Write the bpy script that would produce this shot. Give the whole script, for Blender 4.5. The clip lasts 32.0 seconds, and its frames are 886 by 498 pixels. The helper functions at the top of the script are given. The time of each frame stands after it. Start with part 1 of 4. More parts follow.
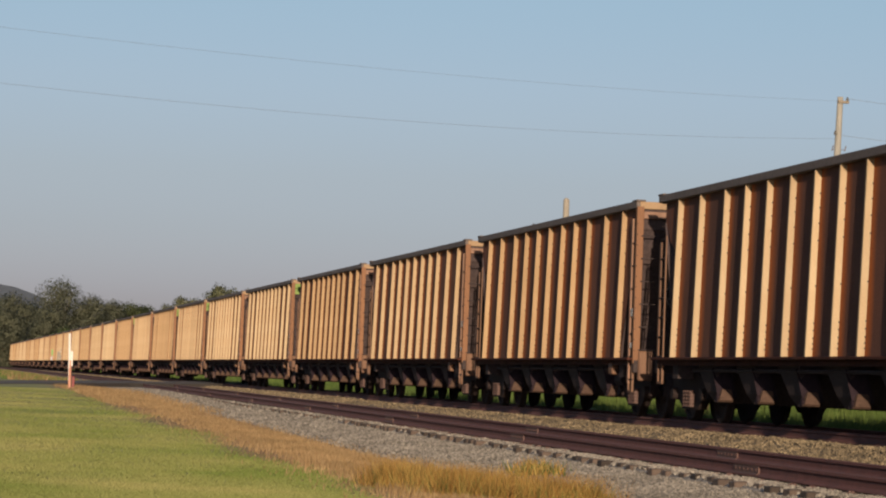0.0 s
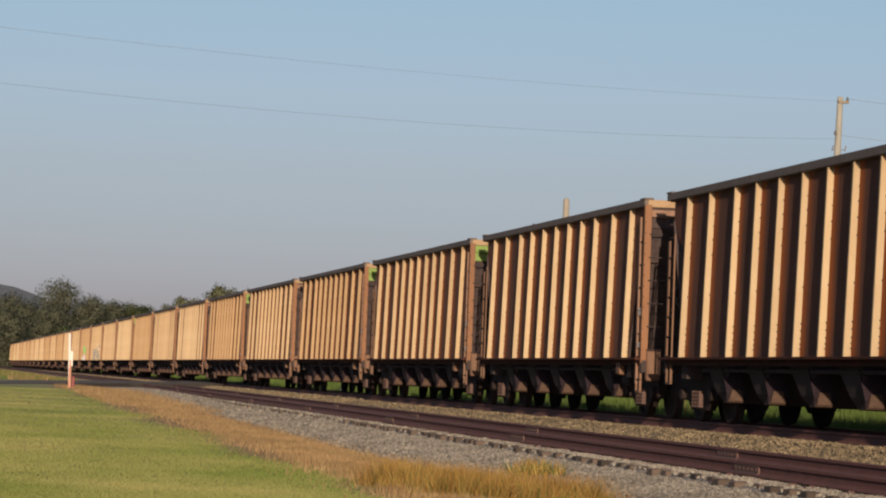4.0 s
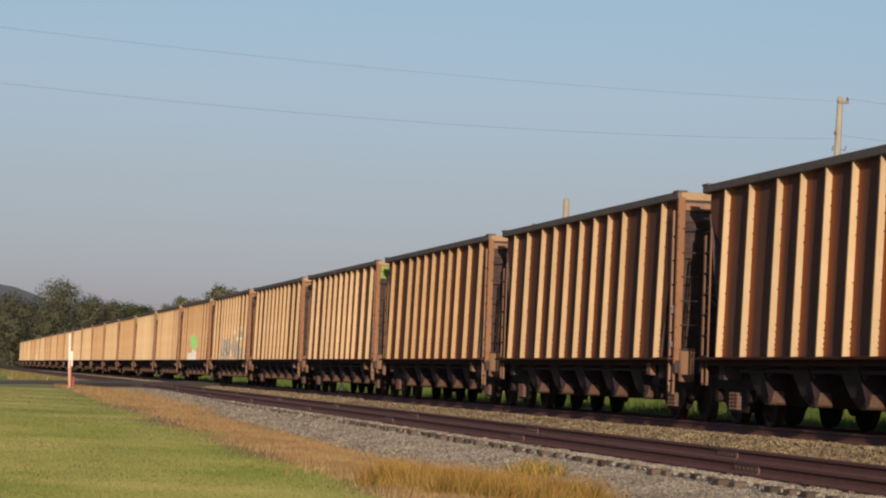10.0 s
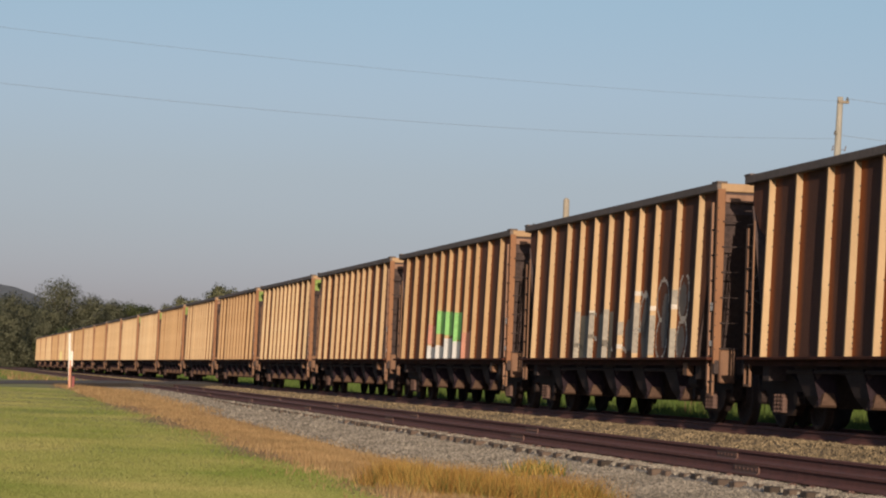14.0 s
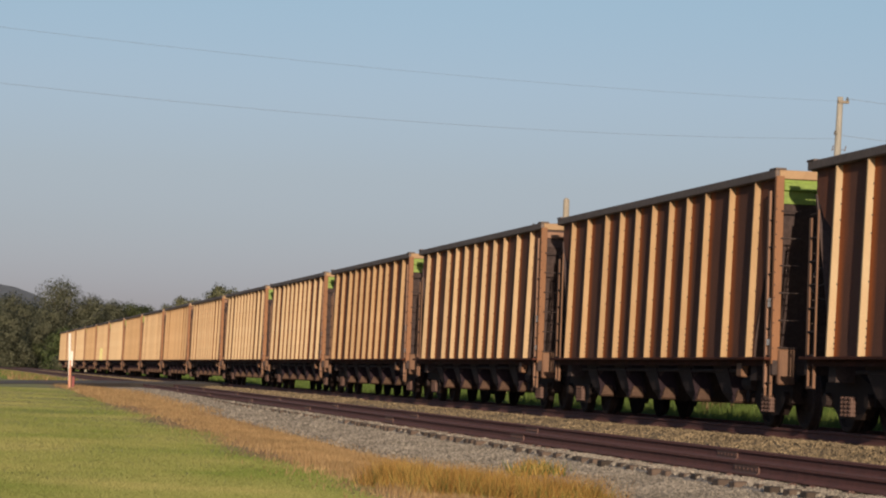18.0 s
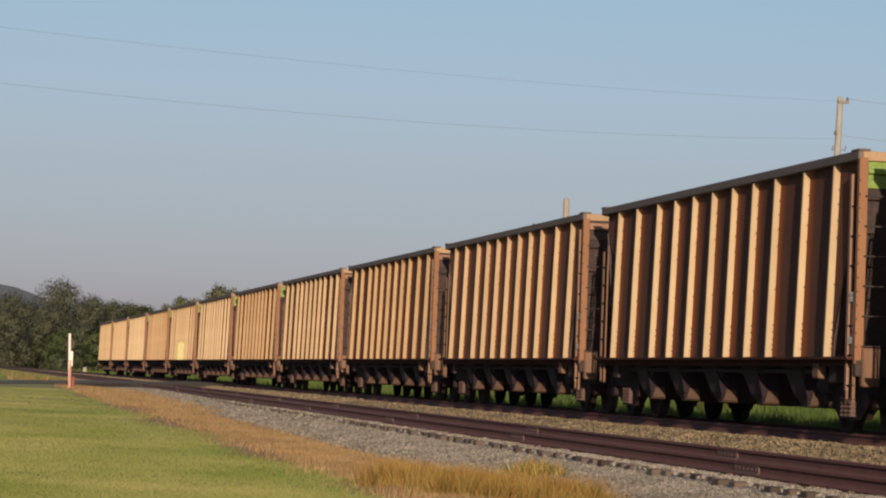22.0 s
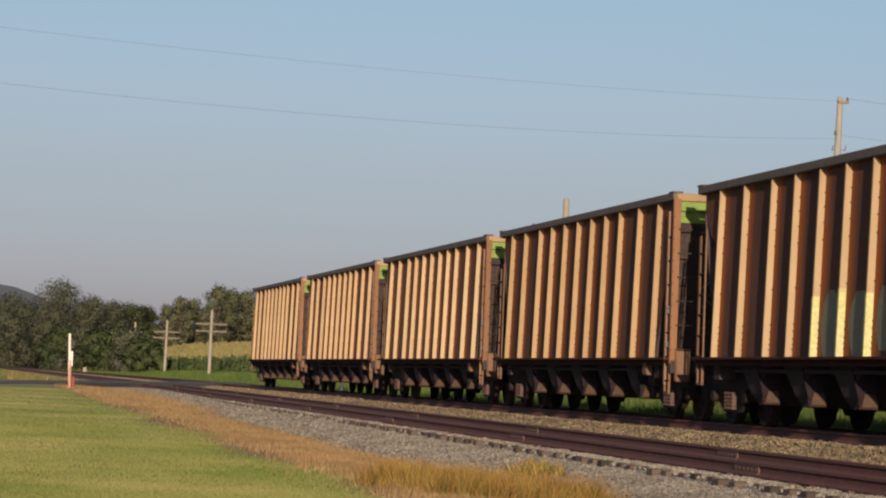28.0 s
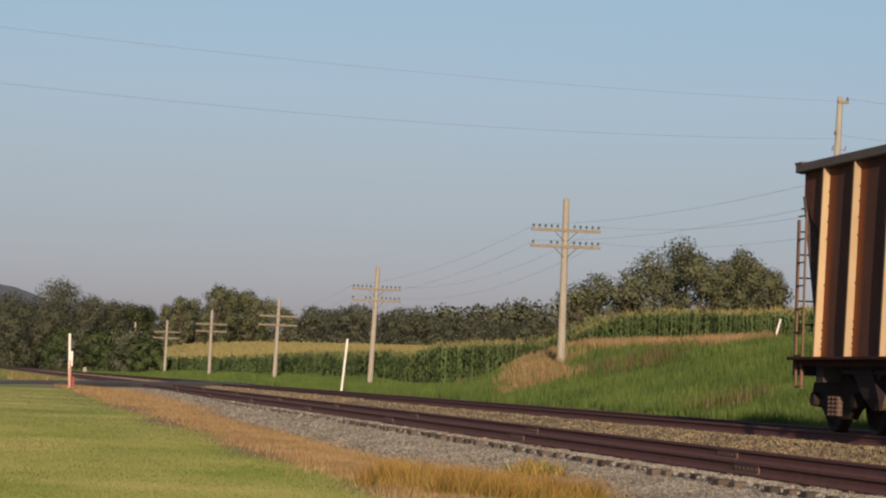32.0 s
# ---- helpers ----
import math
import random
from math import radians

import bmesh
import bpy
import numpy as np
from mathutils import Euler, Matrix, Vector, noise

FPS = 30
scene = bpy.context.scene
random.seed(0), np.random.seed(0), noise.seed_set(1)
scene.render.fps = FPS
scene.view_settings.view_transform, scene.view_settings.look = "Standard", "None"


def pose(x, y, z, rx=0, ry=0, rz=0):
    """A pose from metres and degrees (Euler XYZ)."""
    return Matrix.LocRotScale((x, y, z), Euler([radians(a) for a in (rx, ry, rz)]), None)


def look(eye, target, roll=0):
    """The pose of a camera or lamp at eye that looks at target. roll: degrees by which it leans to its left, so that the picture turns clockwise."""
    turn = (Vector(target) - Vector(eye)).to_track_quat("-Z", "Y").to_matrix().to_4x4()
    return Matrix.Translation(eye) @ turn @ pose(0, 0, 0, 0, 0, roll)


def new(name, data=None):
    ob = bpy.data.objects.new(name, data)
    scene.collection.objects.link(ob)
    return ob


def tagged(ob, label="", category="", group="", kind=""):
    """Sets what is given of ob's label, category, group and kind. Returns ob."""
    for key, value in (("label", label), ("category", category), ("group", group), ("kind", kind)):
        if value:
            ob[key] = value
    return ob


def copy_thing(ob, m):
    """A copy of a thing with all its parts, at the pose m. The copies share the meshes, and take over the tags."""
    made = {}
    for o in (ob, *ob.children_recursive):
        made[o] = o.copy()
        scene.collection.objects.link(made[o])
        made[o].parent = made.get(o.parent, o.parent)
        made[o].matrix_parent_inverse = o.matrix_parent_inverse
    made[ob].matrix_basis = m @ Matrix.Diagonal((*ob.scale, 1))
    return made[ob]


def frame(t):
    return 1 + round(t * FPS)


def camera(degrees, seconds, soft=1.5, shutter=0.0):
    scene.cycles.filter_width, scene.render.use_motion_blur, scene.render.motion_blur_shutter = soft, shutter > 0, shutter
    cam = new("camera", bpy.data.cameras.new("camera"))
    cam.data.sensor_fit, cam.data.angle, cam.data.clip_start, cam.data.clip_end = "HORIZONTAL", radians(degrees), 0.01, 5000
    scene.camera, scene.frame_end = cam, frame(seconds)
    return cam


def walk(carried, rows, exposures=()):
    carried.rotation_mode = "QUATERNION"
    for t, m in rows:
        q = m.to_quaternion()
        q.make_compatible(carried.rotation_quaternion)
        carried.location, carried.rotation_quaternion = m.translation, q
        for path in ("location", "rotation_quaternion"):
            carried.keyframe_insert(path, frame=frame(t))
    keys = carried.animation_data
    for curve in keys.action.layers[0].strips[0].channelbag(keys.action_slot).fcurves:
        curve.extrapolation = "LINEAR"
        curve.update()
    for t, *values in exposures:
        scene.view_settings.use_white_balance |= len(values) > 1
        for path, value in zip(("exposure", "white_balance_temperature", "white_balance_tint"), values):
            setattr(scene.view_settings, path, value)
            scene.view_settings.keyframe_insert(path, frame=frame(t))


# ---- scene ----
# plan: y runs along the tracks away from the camera, x to the right, z up; the lawn by the camera lies near z = 0
cam = camera(18.18, 32.0, soft=2.1)
CAM = pose(0, 0, 1.2, 90 + 2.693, 0, -10.27) @ pose(0, 0, 0, 0, 0, 2.1)
walk(cam, [(0.0, CAM), (32.0, CAM)], [(0.0, 0.47, 6500, 23), (32.0, 0.47, 6500, 23)])

# ---- light ----
SUN_AZ = 8.2      # degrees by which the sun stands to the left of straight behind, seen along the tracks
SUN_EL = 10.0
world = bpy.data.worlds.new("sky")
scene.world = world
world.use_nodes = True
wn, wl = world.node_tree.nodes, world.node_tree.links
sky = wn.new("ShaderNodeTexSky")
sky.sky_type = "NISHITA"
sky.sun_disc = False
sky.sun_elevation = radians(SUN_EL)
sky.sun_rotation = radians(180 + SUN_AZ)
sky.air_density, sky.dust_density, sky.ozone_density = 1.0, 0.9, 3.0
wn["Background"].inputs["Strength"].default_value = 0.083
# evening haze: the sky dims and greys smoothly towards the horizon, all round
wt, ws, wr, wm = wn.new("ShaderNodeTexCoord"), wn.new("ShaderNodeSeparateXYZ"), wn.new("ShaderNodeValToRGB"), wn.new("ShaderNodeMix")
wl.new(wt.outputs["Generated"], ws.inputs[0])
wl.new(ws.outputs[2], wr.inputs[0])
HAZE = ((0.0, (0.84, 0.81, 1.22)), (0.03, (0.871, 0.835, 1.147)), (0.051, (0.898, 0.833, 1.013)), (0.072, (0.968, 0.855, 0.928)), (0.104, (1.084, 0.954, 0.950)), (0.136, (1.125, 1.025, 0.945)), (0.16, (1.15, 1.07, 0.93)))
for pos, col in HAZE[1:-1]:
    wr.color_ramp.elements.new(pos)
for k, (pos, col) in zip(wr.color_ramp.elements, HAZE):
    k.position, k.color = pos, (*col, 1)
wm.data_type, wm.blend_type = "RGBA", "MULTIPLY"
wm.inputs[0].default_value = 1.0
wl.new(sky.outputs[0], wm.inputs[6])
wl.new(wr.outputs[0], wm.inputs[7])
wl.new(wm.outputs[2], wn["Background"].inputs["Color"])
sun = new("sun", bpy.data.lights.new("sun", "SUN"))
sun.data.energy, sun.data.angle, sun.data.color = 5.0, radians(0.6), (1.0, 0.82, 0.55)
sa, se = radians(SUN_AZ), radians(SUN_EL)
sun.matrix_world = look((-60 * math.sin(sa), -60 * math.cos(sa), 60 * math.tan(se)), (0, 0, 0))


# ---- materials ----
def nodes_of(name, rough=0.8, metal=0.0):
    m = bpy.data.materials.new(name)
    m.use_nodes = True
    n, l = m.node_tree.nodes, m.node_tree.links
    b = n["Principled BSDF"]
    b.inputs["Roughness"].default_value = rough
    b.inputs["Metallic"].default_value = metal
    return m, n, l, b


def ramp(n, l, src, stops):
    r = n.new("ShaderNodeValToRGB")
    e = r.color_ramp.elements
    while len(e) < len(stops):
        e.new(0.5)
    for k, (p, c) in zip(e, stops):
        k.position, k.color = p, (*c, 1)
    l.new(src, r.inputs[0])
    return r.outputs[0]


def mixed(n, l, fac, a, b, mode="MIX"):
    m = n.new("ShaderNodeMix")
    m.data_type, m.blend_type = "RGBA", mode
    if isinstance(fac, (int, float)):
        m.inputs[0].default_value = fac
    else:
        l.new(fac, m.inputs[0])
    for k, v in ((6, a), (7, b)):
        if isinstance(v, tuple):
            m.inputs[k].default_value = (*v, 1)
        else:
            l.new(v, m.inputs[k])
    return m.outputs[2]


def noise_of(n, l, scale, detail=4, stretch=(1, 1, 1), space="Object"):
    tc, mp, t = n.new("ShaderNodeTexCoord"), n.new("ShaderNodeMapping"), n.new("ShaderNodeTexNoise")
    mp.inputs["Scale"].default_value = stretch
    t.inputs["Scale"].default_value, t.inputs["Detail"].default_value = scale, detail
    l.new(tc.outputs[space], mp.inputs[0])
    l.new(mp.outputs[0], t.inputs[0])
    return t.outputs[0]


def bumped(n, l, b, height, strength=0.3, distance=0.02):
    k = n.new("ShaderNodeBump")
    k.inputs["Strength"].default_value, k.inputs["Distance"].default_value = strength, distance
    l.new(height, k.inputs["Height"])
    l.new(k.outputs[0], b.inputs["Normal"])


def surface(name, a, b_, scale=3.0, rough=0.8, metal=0.0, stretch=(1, 1, 1), bump=0.2, dist=0.01, vary=0.0, fine=None, island=0.0):
    """Two tones mixed by a coarse and a fine noise, with relief; vary: tone from object to object, island: from piece to piece."""
    m, n, l, bs = nodes_of(name, rough, metal)
    c1, c2 = noise_of(n, l, scale, 5, stretch), noise_of(n, l, fine or scale * 9, 3, stretch)
    col = mixed(n, l, ramp(n, l, c1, [(0.3, (0, 0, 0)), (0.7, (1, 1, 1))]), a, b_)
    f = ramp(n, l, c2, [(0.25, (0.72,) * 3), (0.75, (1.2,) * 3)])
    col = mixed(n, l, 1.0, col, f, "MULTIPLY")
    for amount, kind in ((vary, "ShaderNodeObjectInfo"), (island, "ShaderNodeNewGeometry")):
        if amount:
            o = n.new(kind)
            rnd = o.outputs["Random"] if kind == "ShaderNodeObjectInfo" else o.outputs["Random Per Island"]
            col = mixed(n, l, 1.0, col, ramp(n, l, rnd, [(0, (1 - amount,) * 3), (1, (1 + amount,) * 3)]), "MULTIPLY")
    l.new(col, bs.inputs["Base Color"])
    bumped(n, l, bs, c2, bump, dist)
    return m


def rib_paint(name, a, b_, rust):
    """Weathered car paint with rust runs that follow the height."""
    m, n, l, bs = nodes_of(name, 0.75)
    streak = noise_of(n, l, 5.0, 5, (1, 1, 0.18))
    blot = noise_of(n, l, 1.3, 5)
    fine = noise_of(n, l, 40, 3)
    col = mixed(n, l, ramp(n, l, blot, [(0.35, (0, 0, 0)), (0.7, (1, 1, 1))]), a, b_)
    col = mixed(n, l, ramp(n, l, streak, [(0.52, (0, 0, 0)), (0.72, (0.8,) * 3)]), col, rust)
    col = mixed(n, l, 1.0, col, ramp(n, l, fine, [(0.3, (0.93,) * 3), (0.7, (1.05,) * 3)]), "MULTIPLY")
    o = n.new("ShaderNodeObjectInfo")
    col = mixed(n, l, 1.0, col, ramp(n, l, o.outputs["Random"], [(0, (0.9,) * 3), (1, (1.08,) * 3)]), "MULTIPLY")
    l.new(col, bs.inputs["Base Color"])
    bumped(n, l, bs, fine, 0.15, 0.004)
    return m


def leaf_mat(name, a, b_, trans=0.25, rough=0.6, patch=((0.75,) * 3, (1.2,) * 3), pscale=0.5, pstretch=(1, 1, 1)):
    m, n, l, bs = nodes_of(name, rough)
    g = n.new("ShaderNodeNewGeometry")
    col = ramp(n, l, g.outputs["Random Per Island"], [(0, a), (1, b_)])
    big = noise_of(n, l, pscale, 4, pstretch)
    col = mixed(n, l, 1.0, col, ramp(n, l, big, [(0.35, patch[0]), (0.65, patch[1])]), "MULTIPLY")
    l.new(col, bs.inputs["Base Color"])
    bs.inputs["Specular IOR Level"].default_value = 0.2
    t = n.new("ShaderNodeBsdfTranslucent")
    mx = n.new("ShaderNodeMixShader")
    mx.inputs[0].default_value = trans
    l.new(col, t.inputs[0])
    l.new(bs.outputs[0], mx.inputs[1])
    l.new(t.outputs[0], mx.inputs[2])
    l.new(mx.outputs[0], n["Material Output"].inputs[0])
    return m


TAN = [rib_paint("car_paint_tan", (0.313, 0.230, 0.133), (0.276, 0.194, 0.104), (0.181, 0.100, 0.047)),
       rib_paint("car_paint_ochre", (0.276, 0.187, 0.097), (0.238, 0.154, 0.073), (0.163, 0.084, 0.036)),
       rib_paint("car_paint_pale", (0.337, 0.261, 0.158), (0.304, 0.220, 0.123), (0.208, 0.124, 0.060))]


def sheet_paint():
    """Rusty brown side sheets, with the glow beside the ribs and the shade between painted in."""
    m, n, l, bs = nodes_of("car_sheet_rust_and_glow", 0.8)
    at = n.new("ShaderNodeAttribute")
    at.attribute_name = "rib_dist"
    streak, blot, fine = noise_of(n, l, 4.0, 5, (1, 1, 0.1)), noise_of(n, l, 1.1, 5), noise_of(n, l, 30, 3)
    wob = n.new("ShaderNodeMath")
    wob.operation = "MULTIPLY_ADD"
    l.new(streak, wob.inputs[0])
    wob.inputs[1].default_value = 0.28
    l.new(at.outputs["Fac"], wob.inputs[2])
    # dark mid-bay brown, orange near ribs: rust plus painted bounce light and shade
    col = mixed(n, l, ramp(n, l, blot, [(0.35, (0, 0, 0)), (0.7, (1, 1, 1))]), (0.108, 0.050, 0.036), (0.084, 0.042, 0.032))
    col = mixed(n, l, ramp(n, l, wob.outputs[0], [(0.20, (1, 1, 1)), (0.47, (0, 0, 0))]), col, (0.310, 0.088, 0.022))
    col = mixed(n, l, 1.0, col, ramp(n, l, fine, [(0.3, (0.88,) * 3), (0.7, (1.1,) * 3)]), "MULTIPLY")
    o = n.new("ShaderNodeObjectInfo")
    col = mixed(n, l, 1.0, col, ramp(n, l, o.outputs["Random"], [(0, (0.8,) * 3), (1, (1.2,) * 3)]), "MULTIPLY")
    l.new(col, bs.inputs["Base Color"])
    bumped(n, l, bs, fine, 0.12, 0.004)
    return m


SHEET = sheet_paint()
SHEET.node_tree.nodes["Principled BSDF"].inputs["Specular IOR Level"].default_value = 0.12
SLOPE = surface("end_sheet_black", (0.048, 0.038, 0.040), (0.062, 0.045, 0.042), 2.0, 0.9)
POST = rib_paint("car_end_brown", (0.132, 0.069, 0.037), (0.096, 0.049, 0.028), (0.060, 0.030, 0.019))
COLUMN = rib_paint("end_column_brown", (0.172, 0.080, 0.034), (0.128, 0.056, 0.024), (0.080, 0.034, 0.015))
STILE = rib_paint("ladder_brown", (0.185, 0.105, 0.068), (0.150, 0.082, 0.052), (0.095, 0.048, 0.028))
CHORD = surface("car_chord_grey", (0.102, 0.081, 0.072), (0.072, 0.058, 0.052), 2.0, 0.7)
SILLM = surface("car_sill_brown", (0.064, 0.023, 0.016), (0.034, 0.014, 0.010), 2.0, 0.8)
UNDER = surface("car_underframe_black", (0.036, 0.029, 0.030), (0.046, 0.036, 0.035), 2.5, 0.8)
# far darker than the doors: the sill's shadow is put into this brown
CHUTE = surface("hopper_chute_shaded", (0.021, 0.014, 0.018), (0.014, 0.009, 0.013), 1.5, 0.8, stretch=(1, 1, 0.4))
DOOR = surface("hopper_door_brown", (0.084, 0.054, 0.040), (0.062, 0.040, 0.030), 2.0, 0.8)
# near black: shade under the car body is painted into the sideframes
FRAME = surface("sideframe_shaded", (0.026, 0.019, 0.018), (0.020, 0.015, 0.015), 3.0, 0.8)
SPRING = surface("spring_steel_rust", (0.090, 0.052, 0.042), (0.062, 0.037, 0.031), 5.0, 0.8)
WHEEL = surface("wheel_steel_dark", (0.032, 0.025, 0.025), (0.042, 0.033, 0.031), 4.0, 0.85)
TREAD = surface("rail_head_steel", (0.120, 0.096, 0.090), (0.090, 0.066, 0.060), 6.0, 0.45, 0.6)
for dull in (SILLM, UNDER, CHUTE, DOOR, FRAME, WHEEL, SLOPE):
    dull.node_tree.nodes["Principled BSDF"].inputs["Specular IOR Level"].default_value = 0.1
GREEN = surface("end_panel_green", (0.125, 0.205, 0.020), (0.098, 0.170, 0.020), 2.0, 0.6)
WHITE = surface("white_paint", (0.562, 0.554, 0.533), (0.475, 0.468, 0.439), 5.0, 0.6)
ORANGE = surface("faded_orange_paint", (0.396, 0.204, 0.144), (0.348, 0.162, 0.108), 6.0, 0.6)
RED = surface("dark_red_paint", (0.150, 0.012, 0.012), (0.108, 0.012, 0.012), 6.0, 0.6)
RAIL = surface("rail_rust", (0.120, 0.042, 0.036), (0.080, 0.028, 0.026), 5.0, 0.8)
RAILM = surface("rail_rust_brown", (0.098, 0.050, 0.042), (0.070, 0.037, 0.032), 5.0, 0.75)
TIE = surface("tie_weathered_wood", (0.036, 0.025, 0.020), (0.072, 0.054, 0.042), 3.0, 0.9, stretch=(0.3, 3, 3), vary=0.6)
POLE = surface("pole_weathered_wood", (0.264, 0.246, 0.210), (0.186, 0.171, 0.138), 4.0, 0.9, stretch=(6, 6, 0.4))
END_RAIL = rib_paint("end_rail_tan", (0.250, 0.170, 0.095), (0.205, 0.132, 0.070), (0.130, 0.070, 0.034))
POLE_GREY = surface("pole_bleached_wood", (0.262, 0.262, 0.240), (0.176, 0.174, 0.154), 4.0, 0.9, stretch=(6, 6, 0.4))
ARM = surface("crossarm_wood", (0.190, 0.165, 0.128), (0.140, 0.120, 0.092), 4.0, 0.9)
GLASSY = surface("insulator_dark_glass", (0.030, 0.042, 0.042), (0.048, 0.042, 0.036), 8.0, 0.5)
WIRE = surface("wire_dull_copper", (0.132, 0.132, 0.126), (0.096, 0.096, 0.090), 8.0, 0.7)
BARK = surface("bark", (0.072, 0.054, 0.039), (0.045, 0.033, 0.024), 6.0, 0.95, stretch=(2, 2, 0.5))
ASPHALT = surface("asphalt", (0.044, 0.039, 0.035), (0.058, 0.051, 0.046), 0.7, 0.9, fine=30)
STONE = surface("ballast_stone", (0.170, 0.160, 0.140), (0.108, 0.101, 0.088), 1.2, 0.9, island=0.55)
STONE_P = surface("ballast_stone_pale", (0.215, 0.200, 0.174), (0.150, 0.140, 0.120), 1.2, 0.9, island=0.4)
STONEY = surface("ballast_stone_dusty", (0.160, 0.128, 0.078), (0.100, 0.080, 0.050), 1.2, 0.9, island=0.5)
# LEAF_D and LEAF_L are lightened: distance haze is mixed into the leaf colour
LEAF_D = leaf_mat("leaves_hazed", (0.108, 0.122, 0.082), (0.135, 0.147, 0.098), 0.5)
LEAF_M = leaf_mat("leaves_mid", (0.074, 0.096, 0.044), (0.096, 0.118, 0.056), 0.5)
LEAF_L = leaf_mat("leaves_olive_hazed", (0.115, 0.132, 0.072), (0.175, 0.186, 0.106), 0.5)
LEAF_B = leaf_mat("leaves_bush", (0.066, 0.098, 0.040), (0.098, 0.132, 0.054), 0.5)
CORN = leaf_mat("corn_leaves", (0.054, 0.091, 0.031), (0.099, 0.138, 0.052))
TASSEL = leaf_mat("corn_tassel", (0.140, 0.124, 0.044), (0.190, 0.165, 0.064))
BLADE_G = leaf_mat("grass_blade_green", (0.062, 0.112, 0.024), (0.105, 0.155, 0.040), 0.35, patch=((0.62, 0.70, 0.70), (1.3, 1.18, 1.15)), pscale=0.45)
BLADE_L = leaf_mat("lawn_blade", (0.184, 0.212, 0.062), (0.214, 0.230, 0.074), 0.3, patch=((0.62, 0.76, 0.56), (1.18, 1.08, 1.26)), pscale=0.5, pstretch=(0.7, 0.42, 1))
BLADE_T = leaf_mat("grass_blade_dry", (0.210, 0.136, 0.066), (0.305, 0.228, 0.124), 0.3, patch=((0.70, 0.68, 0.64), (1.22, 1.20, 1.16)), pscale=1.1)
BLADE_W = leaf_mat("weed_brown", (0.078, 0.060, 0.030), (0.132, 0.096, 0.048), 0.3)
BLADE_O = leaf_mat("grass_blade_orange", (0.250, 0.108, 0.028), (0.405, 0.310, 0.095), 0.3, patch=((0.8, 0.7, 0.6), (1.2, 1.25, 1.2)), pscale=2.5)


# ---- mesh helpers ----
def box(bm, x0, x1, y0, y1, z0, z1, bevel=0.0):
    v = [bm.verts.new((x, y, z)) for z in (z0, z1) for x, y in ((x0, y0), (x1, y0), (x1, y1), (x0, y1))]
    fs = [bm.faces.new([v[i] for i in f]) for f in ((3, 2, 1, 0), (4, 5, 6, 7), (0, 1, 5, 4), (1, 2, 6, 5), (2, 3, 7, 6), (3, 0, 4, 7))]
    if bevel:
        bmesh.ops.bevel(bm, geom=list({e for f in fs for e in f.edges}), offset=bevel, segments=1, affect="EDGES", profile=0.5)
    return v


def prism(bm, pts, axis, a, b):
    """A polygon pts (two coordinates) extruded along axis (0, 1 or 2) from a to b."""
    def at(p, t):
        q = list(p)
        q.insert(axis, t)
        return q
    r0, r1 = [bm.verts.new(at(p, a)) for p in pts], [bm.verts.new(at(p, b)) for p in pts]
    k = len(pts)
    bm.faces.new(r0[::-1])
    bm.faces.new(r1)
    for i in range(k):
        bm.faces.new((r0[i], r0[(i + 1) % k], r1[(i + 1) % k], r1[i]))


def tube(bm, p, q, r0, r1=None, seg=8, caps=True):
    p, q, r1 = Vector(p), Vector(q), r0 if r1 is None else r1
    d = (q - p).normalized()
    s = d.orthogonal().normalized()
    t = d.cross(s)
    rings = [[bm.verts.new(c + (s * math.cos(a) + t * math.sin(a)) * r) for a in [2 * math.pi * i / seg for i in range(seg)]] for c, r in ((p, r0), (q, r1))]
    for i in range(seg):
        bm.faces.new((rings[0][i], rings[0][(i + 1) % seg], rings[1][(i + 1) % seg], rings[1][i]))
    if caps:
        bm.faces.new(rings[0][::-1])
        bm.faces.new(rings[1])


def data_of(name, bm, material, smooth=False):
    bmesh.ops.recalc_face_normals(bm, faces=bm.faces)
    me = bpy.data.meshes.new(name)
    bm.to_mesh(me)
    bm.free()
    me.materials.append(material)
    if smooth:
        me.shade_smooth()
    return me


def put(name, me, parent=None, at=(0, 0, 0), label="", turn=0.0):
    ob = new(name, me)
    ob.location = at
    if turn:
        ob.rotation_euler = (0, 0, turn)
    ob.parent = parent
    if label:
        ob["label"] = label
    return ob


def part(name, bm, material, parent=None, label="", smooth=False):
    return put(name, data_of(name, bm, material, smooth), parent, label=label)


def raw(name, verts, faces, material):
    me = bpy.data.meshes.new(name)
    me.from_pydata(verts, [], faces)
    me.materials.append(material)
    return me


def lerp(v, pts):
    return float(np.interp(v, [p[0] for p in pts], [p[1] for p in pts]))


# ---- ground ----
RAIL_FAR = 0.655          # rail top of the train's track
X_FAR, X_NEAR = 13.42, 9.38
GAUGE = 1.435


def rail_near(y):
    return lerp(y, ((-60, 0.40), (20, 0.43), (60, 0.49), (120, 0.56), (200, 0.60), (700, 0.60)))


def lawn_z(y):
    return lerp(y, ((-100, 0.0), (20, 0.02), (50, 0.17), (92, 0.44), (120, 0.50), (400, 0.55)))


def smooth(a, b, v):
    """0 at a, 1 at b, with an easy run between; a may lie beyond b."""
    v = min(1.0, max(0.0, (v - a) / (b - a)))
    return v * v * (3 - 2 * v)


